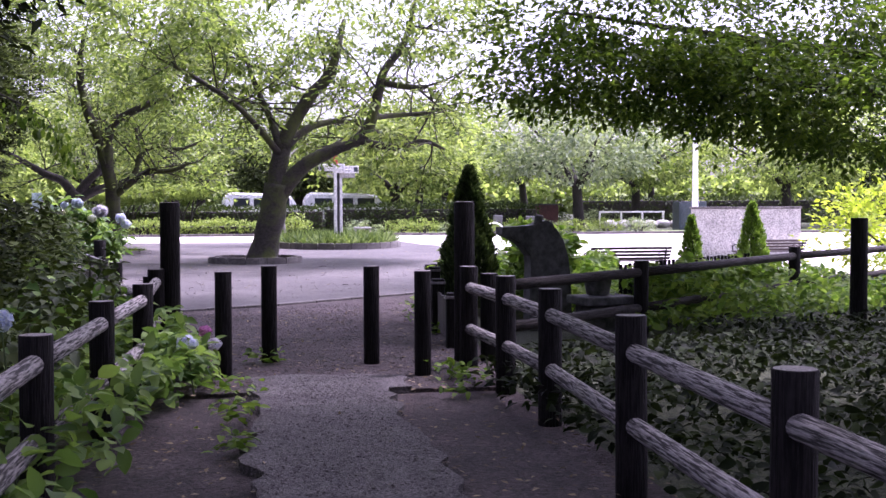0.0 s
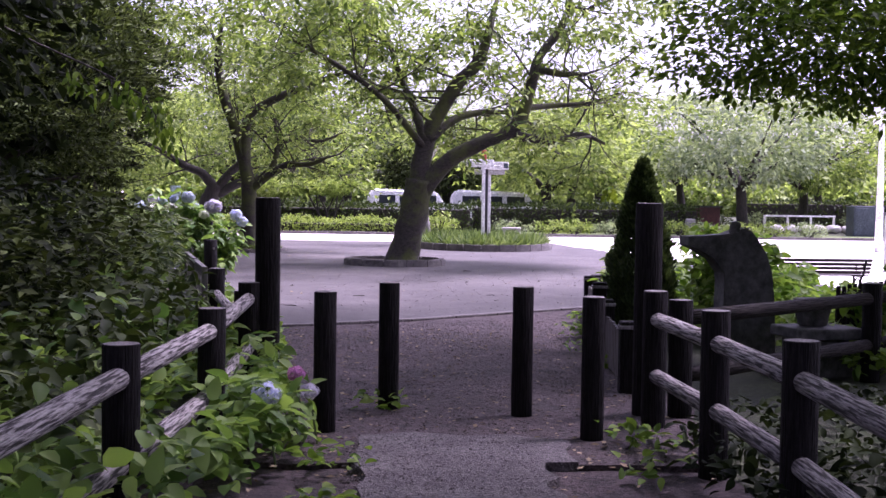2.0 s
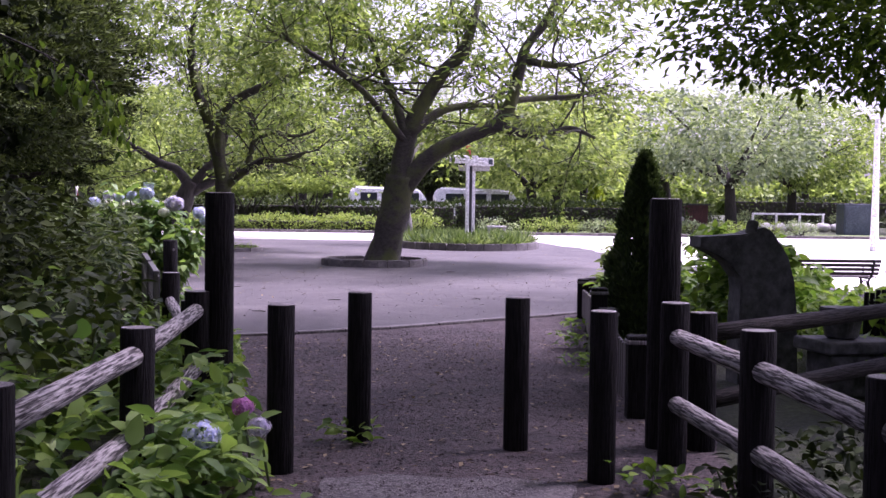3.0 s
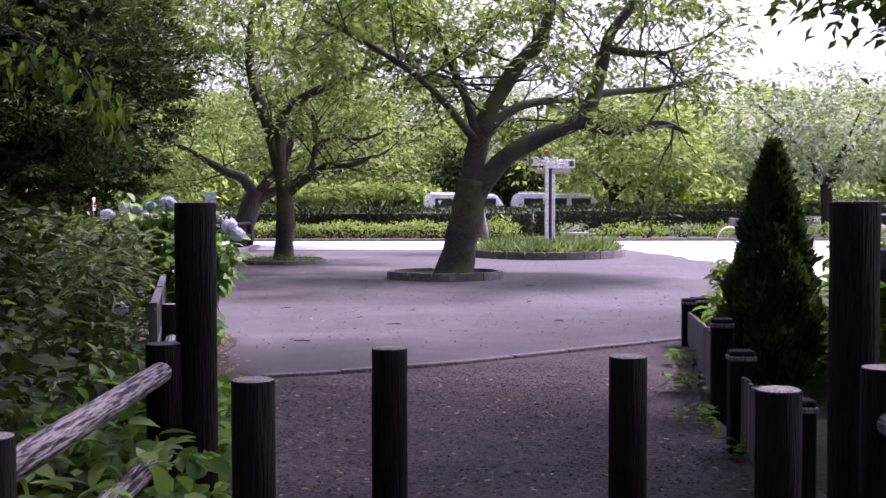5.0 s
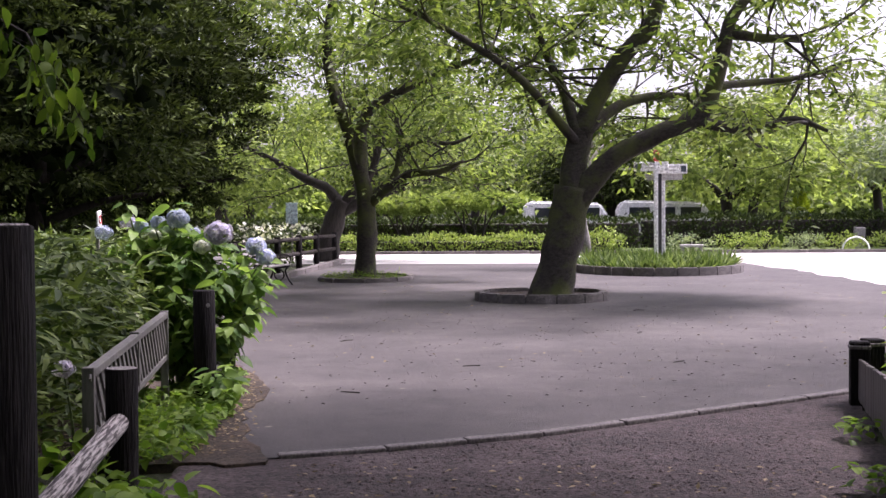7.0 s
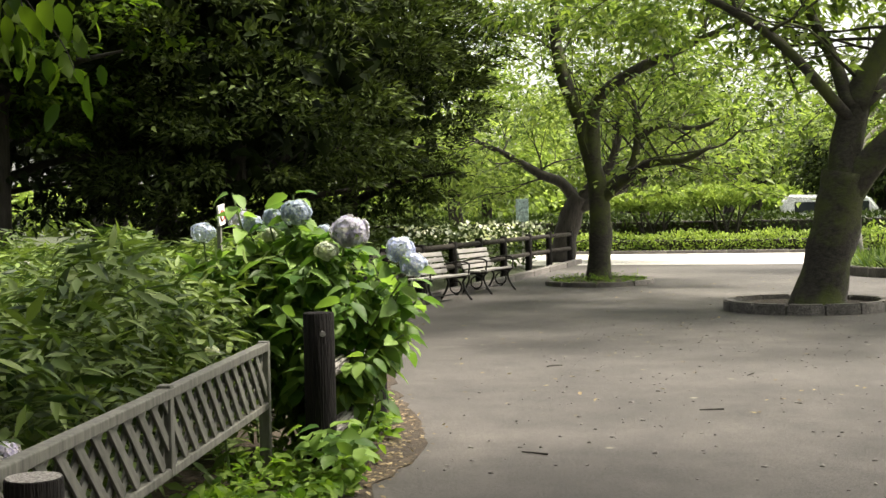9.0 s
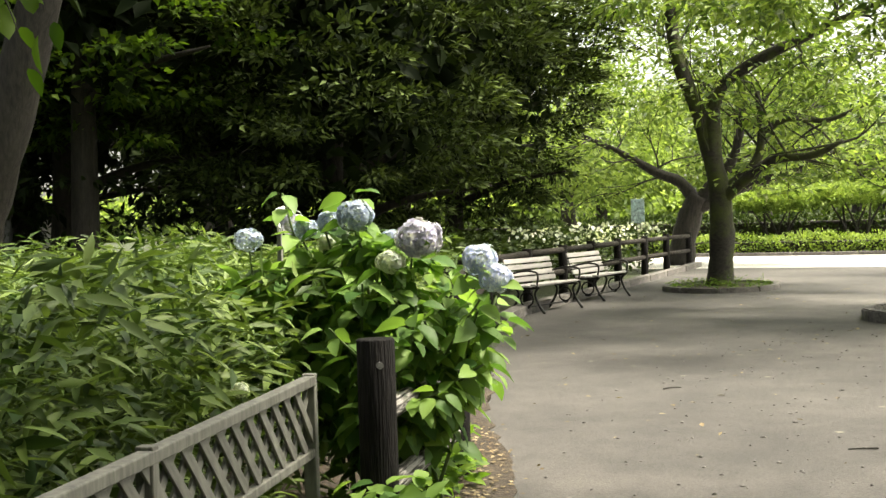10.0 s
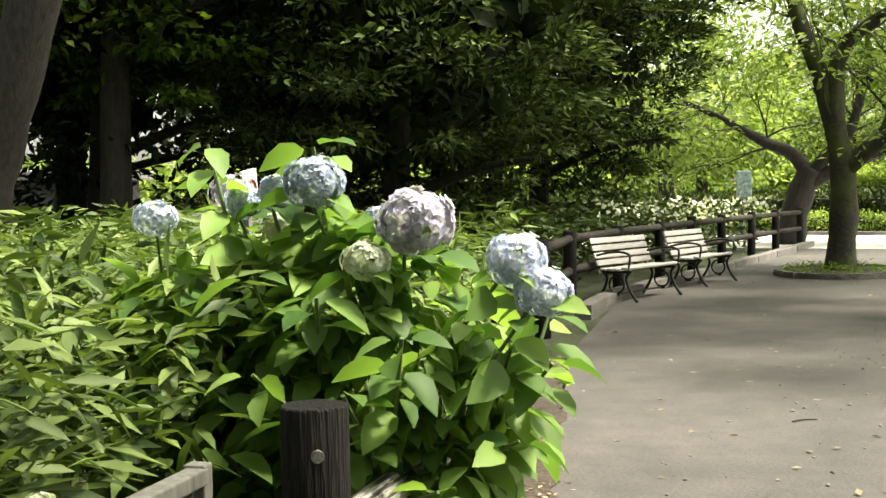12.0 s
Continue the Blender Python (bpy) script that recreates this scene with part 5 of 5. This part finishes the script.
HEADS = [(-2.73, 19.95, 1.44, 0.085, PETAL_BLUE), (-2.56, 19.9, 1.47, 0.09, PETAL_BLUE), (-2.36, 19.8, 1.5, 0.125, PETAL_BLUE), (-2.02, 19.8, 1.38, 0.15, PETAL_LILAC), (-2.13, 19.7, 1.27, 0.09, PETAL_WHITE),
         (-1.72, 19.85, 1.27, 0.12, PETAL_BLUE), (-1.64, 19.85, 1.18, 0.11, PETAL_BLUE), (-2.3, 20.1, 1.38, 0.07, PETAL_BLUE), (-2.62, 20.0, 1.36, 0.08, PETAL_WHITE)]
stem_tops = [(x, y, z) for x, y, z, *_ in HEADS] + [(-2.89, 19.9, 1.66), (-2.42, 19.9, 1.64), (-2.55, 20.1, 1.6), (-1.6, 19.8, 1.05), (-1.55, 19.75, 0.8), (-1.7, 19.5, 0.7), (-2.0, 19.45, 0.95), (-2.3, 19.4, 1.0), (-2.7, 19.5, 1.05), (-3.0, 19.7, 1.1),
                                                    (-1.9, 20.2, 1.3), (-3.05, 20.2, 1.3), (-1.65, 20.2, 1.1), (-2.1, 19.5, 0.6), (-1.75, 20.3, 0.7), (-2.5, 19.5, 0.75), (-1.5, 19.9, 1.0), (-2.85, 19.6, 0.8), (-2.2, 19.6, 1.2), (-2.5, 19.65, 1.25), (-1.85, 19.55, 1.1)]
C, D = [], []
for i, (x, y, z) in enumerate(stem_tops):
    if i >= len(HEADS):
        x = -2.25 + (x + 2.25) * 0.86
    bm = bmesh.new()
    b0 = Vector((random.uniform(-0.25, 0.25), random.uniform(-0.15, 0.2), -0.05))
    e = Vector((x + 2.25, y - 20.0, z - 0.04))
    m_ = b0.lerp(e, 0.55) + Vector((random.uniform(-.08, .08), random.uniform(-.08, .08), 0.12))
    tube(bm, [b0, m_, e], [0.011, 0.008, 0.006], 5, 4)
    part("stem", bm, STEM, hyd)
    line, _r = smooth_line([b0, m_, e], [1, 1, 1], 8)
    for j in range(4, len(line)):
        if j == len(line) - 1 or random.random() < 0.85:
            a = j * 1.57 + random.uniform(-0.4, 0.4)
            for s in (0, math.pi):
                C.append(line[j]), D.append((math.cos(a + s), math.sin(a + s) - 0.25, random.uniform(-0.55, 0.3)))
C, D = np.array(C), np.array(D)
v, f = broad_leaves(C + unit(D) * 0.03, D, 0.135, 0.62, 0.14, curl=0.35)
array_mesh("leaves", v, f, LEAF_HYD, hyd, "broad toothed green leaves", True)
# the outer mantle of leaves
n = 800
u = unit(RNG.normal(size=(n, 3)) * [1, 1, 1])
u[:, 1] = -np.abs(u[:, 1]) * 0.8
p = np.array([-0.04, 0, 0.8]) + u * np.array([0.5, 0.42, 0.58]) * RNG.uniform(0.75, 1.05, (n, 1))
d = u * [1, 1, 0.3] + RNG.normal(size=u.shape) * 0.5 + [0, 0, -0.45]
v, f = broad_leaves(p, d, 0.12, 0.62, 0.14, curl=0.35)
array_mesh("outer_leaves", v, f, LEAF_HYD, hyd, "", True)
n = 380
u = unit(RNG.normal(size=(n, 3)))
u[:, 1] = -np.abs(u[:, 1]) * 0.8
p = np.array([-0.6, -0.05, 0.78]) + u * np.array([0.42, 0.38, 0.5]) * RNG.uniform(0.7, 1.05, (n, 1))
d = u * [1, 1, 0.3] + RNG.normal(size=u.shape) * 0.5 + [0, 0, -0.45]
v, f = broad_leaves(p, d, 0.12, 0.62, 0.14, curl=0.35)
array_mesh("side_leaves", v, f, LEAF_HYD, hyd, "", True)
for x, y, z, r_, mt in HEADS:
    flower_head(hyd, (x + 2.28, y - 20.0, z - 0.01), r_ * 0.74, mt, 460, "mophead of pale florets")
for x, y, z, r_, mt, lab in ((-0.33, 9.75, 0.41, 0.095, PETAL_BLUE, "blue"), (-0.2, 10.3, 0.45, 0.065, PETAL_PINK, "pink"), (-0.13, 10.4, 0.33, 0.07, PETAL_LILAC, "lilac"), (-1.18, 6.82, 0.88, 0.08, PETAL_BLUE, "blue"),
                             (-2.98, 19.85, 1.38, 0.085, PETAL_BLUE, "blue"), (-2.85, 20.1, 1.46, 0.09, PETAL_LILAC, "lilac"), (-1.95, 16.4, 0.68, 0.07, PETAL_LILAC, "lilac"), (-2.3, 18.6, 0.78, 0.045, PETAL_WHITE, "white")):
    fl = thing("hydrangea_flower", lab + " hydrangea flower head among the leaves", "flower", (x, y, 0), group="single hydrangea flowers")
    flower_head(fl, (0, 0, z), r_ * 0.85, mt, 300)
    bm = bmesh.new()
    tube(bm, [(0.05, 0.1, -0.02), (0.02, 0.05, z * 0.6), (0, 0, z - 0.02)], [0.008, 0.007, 0.005], 5)
    part("stem", bm, STEM, fl)

# ---------------------------------------------------------------- beyond the hedge
def van(at, rz, L, label):
    root = thing("parked_van", label, "van", at, rz)
    bm = bmesh.new()
    prof = [(-L / 2, 0.35), (L / 2, 0.35), (L / 2, 1.0), (L / 2 - 0.25, 1.25), (L / 2 - 0.75, 1.95), (-L / 2 + 0.3, 2.05), (-L / 2, 1.7)]
    f = bm.faces.new([bm.verts.new((x, -0.85, z)) for x, z in prof])
    r = bmesh.ops.extrude_face_region(bm, geom=[f])
    bmesh.ops.translate(bm, verts=[v for v in r["geom"] if isinstance(v, bmesh.types.BMVert)], vec=(0, 1.7, 0))
    bmesh.ops.bevel(bm, geom=bm.edges[:], offset=0.1, segments=3, affect="EDGES")
    part("body", bm, WHITE, root, "", False)
    for k in range(3):
        boxpart("window", (L * 0.2, 0.02, 0.45), GLASS_DARK, root, (-L * 0.28 + k * L * 0.25, -0.856, 1.5), (0, 0, 0), 0.005)
    for sx in (-1, 1):
        for sy in (-0.78, 0.78):
            bm = bmesh.new()
            bmesh.ops.create_cone(bm, cap_ends=True, segments=20, radius1=0.32, radius2=0.32, depth=0.2, matrix=pose(sx * L * 0.32, sy, 0.32, 90))
            part("wheel", bm, RUBBER, root)
    return root


van((1.6, 67.2, 0), 4, 4.2, "white rounded van parked beyond the hedge")
van((6.1, 67.6, 0), 0, 4.6, "second white van parked beyond the hedge")
wf = thing("white_rail_fence", "low white rail fence beyond the court", "fence", (21, 69.5, 0), 8)
for k in range(4):
    boxpart("post", (0.1, 0.1, 0.98), WHITE, wf, (k * 1.36, 0, 0.45), (0, 0, 0), 0.01)
for z in (0.3, 0.9):
    boxpart("rail", (4.2, 0.07, 0.09), WHITE, wf, (2.04, -0.06, z), (0, 0, 0), 0.01)
for k in range(6):
    st = thing("boulder", "pale rounded boulder lying under the white fence", "stone", (21.5 + k * 0.82, 69.0 + k * 0.1, 0), k * 50, "fence boulders")
    bm = bmesh.new()
    bmesh.ops.create_icosphere(bm, subdivisions=3, radius=1.0)
    for v_ in bm.verts:
        q_ = v_.co * (1 + 0.25 * noise.noise(v_.co * 1.3 + Vector((k * 5, 0, 0))))
        v_.co = (q_.x * 0.46, q_.y * 0.36, q_.z * 0.26 + 0.18)
    part("stone", bm, GREYW, st, "", True)
lp = thing("lamp_pole", "slim white lamp pole at the court's edge", "street lamp", (16.4, 42.5, 0))
bm = bmesh.new()
tube(bm, [(0, 0, -0.1), (0, 0, 2), (0, 0, 4.2)], [0.14, 0.1, 0.08], 12, 3, 0.0)
part("pole", bm, WHITE, lp, "", True)
boxpart("lamp_head", (0.5, 0.3, 0.14), WHITE, lp, (0, 0, 4.25), (0, 0, 0), 0.03)
gw = thing("garden_wall", "low grey rendered wall beside the court", "wall", (13.2, 30.6, 0))
boxpart("wall", (2.8, 0.25, 1.32), GREYW, gw, (0, 0, 0.64), (0, 0, -10), 0.01)
boxpart("coping", (2.86, 0.32, 0.06), KERB_LIGHT, gw, (0, 0, 1.33), (0, 0, -10), 0.01)
for x, y, h, rz in ((13.0, 60.4, 0.85, 8), (14.6, 60.2, 0.8, -6)):
    st = thing("standing_stone", "upright grey granite stone on the far lawn", "stone", (x, y, 0), rz, "standing stones")
    bm = bmesh.new()
    box(bm, 0, 0, h / 2 - 0.03, 0.45, 0.2, h + 0.06, 0, 0, 3, bevel=0.05)
    part("stone", bm, GRAVEM, st)
hp = thing("hoop_rail", "pale metal hoop rail on the lawn edge", "hoop", (12.3, 58.0, 0))
bm = bmesh.new()
tube(bm, [(0.5 * math.cos(a * math.pi / 8), 0, 0.5 * math.sin(a * math.pi / 8)) for a in range(9)], [0.035] * 9, 7, 2, 0)
part("hoop", bm, WHITE, hp, "", True)
sh = thing("red_hut", "small dark red board structure before the hedge", "hut", (17.0, 66.5, 0))
boxpart("body", (1.3, 0.6, 1.35), DULL_RED, sh, (0, 0, 0.66), (0, 0, 0), 0.02)
boxpart("roof", (1.5, 0.8, 0.08), STATUE, sh, (0, 0, 1.36), (0, 0, 0), 0.01)
sh = thing("utility_box", "tall blue-grey metal cabinet by the court", "cabinet", (23.6, 62, 0))
boxpart("body", (1.5, 1.0, 1.5), DARKMETAL, sh, (0, 0, 0.74), (0, 0, 0), 0.02)
boxpart("door", (0.66, 0.03, 1.3), DARKMETAL, sh, (-0.35, -0.515, 0.74), (0, 0, 0), 0.01)
hs_ = thing("park_hut", "low hut with a pale roof among the trees", "hut", (-28, 46, 0), 20)
boxpart("wall", (4, 3, 2.0), STATUE, hs_, (0, 0, 1.0), (0, 0, 0), 0.02)
boxpart("roof", (4.8, 3.6, 0.3), GREYW, hs_, (0, 0, 2.15), (0, 0, 0), 0.05)

# ---------------------------------------------------------------- litter
def litter(label, pts_x, pts_y, n, z, size, mat=LEAF_DRY, edge=None):
    c = np.column_stack([RNG.uniform(*pts_x, n), RNG.uniform(*pts_y, n), np.full(n, z)])
    if edge:
        c = c[c[:, 0] < np.interp(c[:, 1], *edge) + RNG.exponential(0.05, n)]
        n = len(c)
    v, f = leaves(c, RNG.normal(size=c.shape) * [1, 1, 0.12], size, 0.55, 0.12, normal=np.tile([0, 0, 1.0], (n, 1)) + RNG.normal(size=c.shape) * 0.15)
    tagged(array_mesh("fallen_leaves", v, f, mat), label, "leaf litter", kind="stuff")


litter("dry fallen leaves scattered over the dirt path", (-0.9, 2.3), (6, 17.3), 1500, 0.0, 0.045)
litter("fallen leaves scattered over the asphalt plaza", (-4.5, 6), (20.5, 40), 420, 0.008, 0.055)
litter("brown leaf litter along the plaza's planted edge", (-2.6, -1.3), (17.4, 22.5), 2200, 0.016, 0.038, edge=((17.2, 18.1, 19.2, 20.2, 21.2, 22.2, 23.6), (-1.0, -1.4, -1.65, -1.75, -2.05, -2.55, -3.05)))
for i in range(7):
    x, y = random.uniform(-3.5, 3), random.uniform(19, 30)
    tw_ = thing("fallen_twig", "short dark twig lying on the asphalt", "twig", (x, y, 0.006), random.uniform(0, 360), "fallen twigs")
    bm = bmesh.new()
    tube(bm, [(0, 0, 0), (0.08, 0.01, 0.004), (0.18, -0.01, 0)], [0.007, 0.006, 0.004], 5, 2)
    part("stick", bm, BARK_DARK, tw_)


def pebbles(label, xr, yr, n, z, size, mat):
    """Loose grit: squashed, uneven eight-sided stones half sunk in the ground."""
    c = np.column_stack([RNG.uniform(*xr, n), RNG.uniform(*yr, n), np.full(n, z)])
    s = size * RNG.uniform(0.4, 1.3, (n, 1, 1)) ** 1.5
    a = RNG.uniform(0, 6.28, n)
    base = np.array([[1, 0, 0], [0, 1, 0], [-1, 0, 0], [0, -1, 0], [0, 0, 0.6], [0, 0, -0.6]])[None] * (1 + 0.35 * RNG.normal(size=(n, 6, 1)))
    x = base[..., 0] * np.cos(a)[:, None] - base[..., 1] * np.sin(a)[:, None]
    y = base[..., 0] * np.sin(a)[:, None] + base[..., 1] * np.cos(a)[:, None]
    v = (c[:, None] + np.stack([x, y, base[..., 2]], 2) * s).reshape(-1, 3)
    T = np.array([(0, 1, 4), (1, 2, 4), (2, 3, 4), (3, 0, 4), (1, 0, 5), (2, 1, 5), (3, 2, 5), (0, 3, 5)])
    f = (np.arange(n)[:, None, None] * 6 + T[None]).reshape(-1, 3)
    tagged(array_mesh("gravel", v, f, mat), label, "gravel", kind="stuff")


pebbles("dark grit and small stones on the packed earth", (-0.75, 2.45), (9.9, 18.5), 9000, -0.012, 0.009, DIRT)
pebbles("grey pebbles standing out of the concrete path", (0.1, 1.2), (2.0, 10.6), 6000, 0.012, 0.008, AGGREGATE)
pebbles("pale grit scattered over the asphalt", (-2.2, 5.0), (19.5, 30), 900, 0.002, 0.013, KERB_LIGHT)
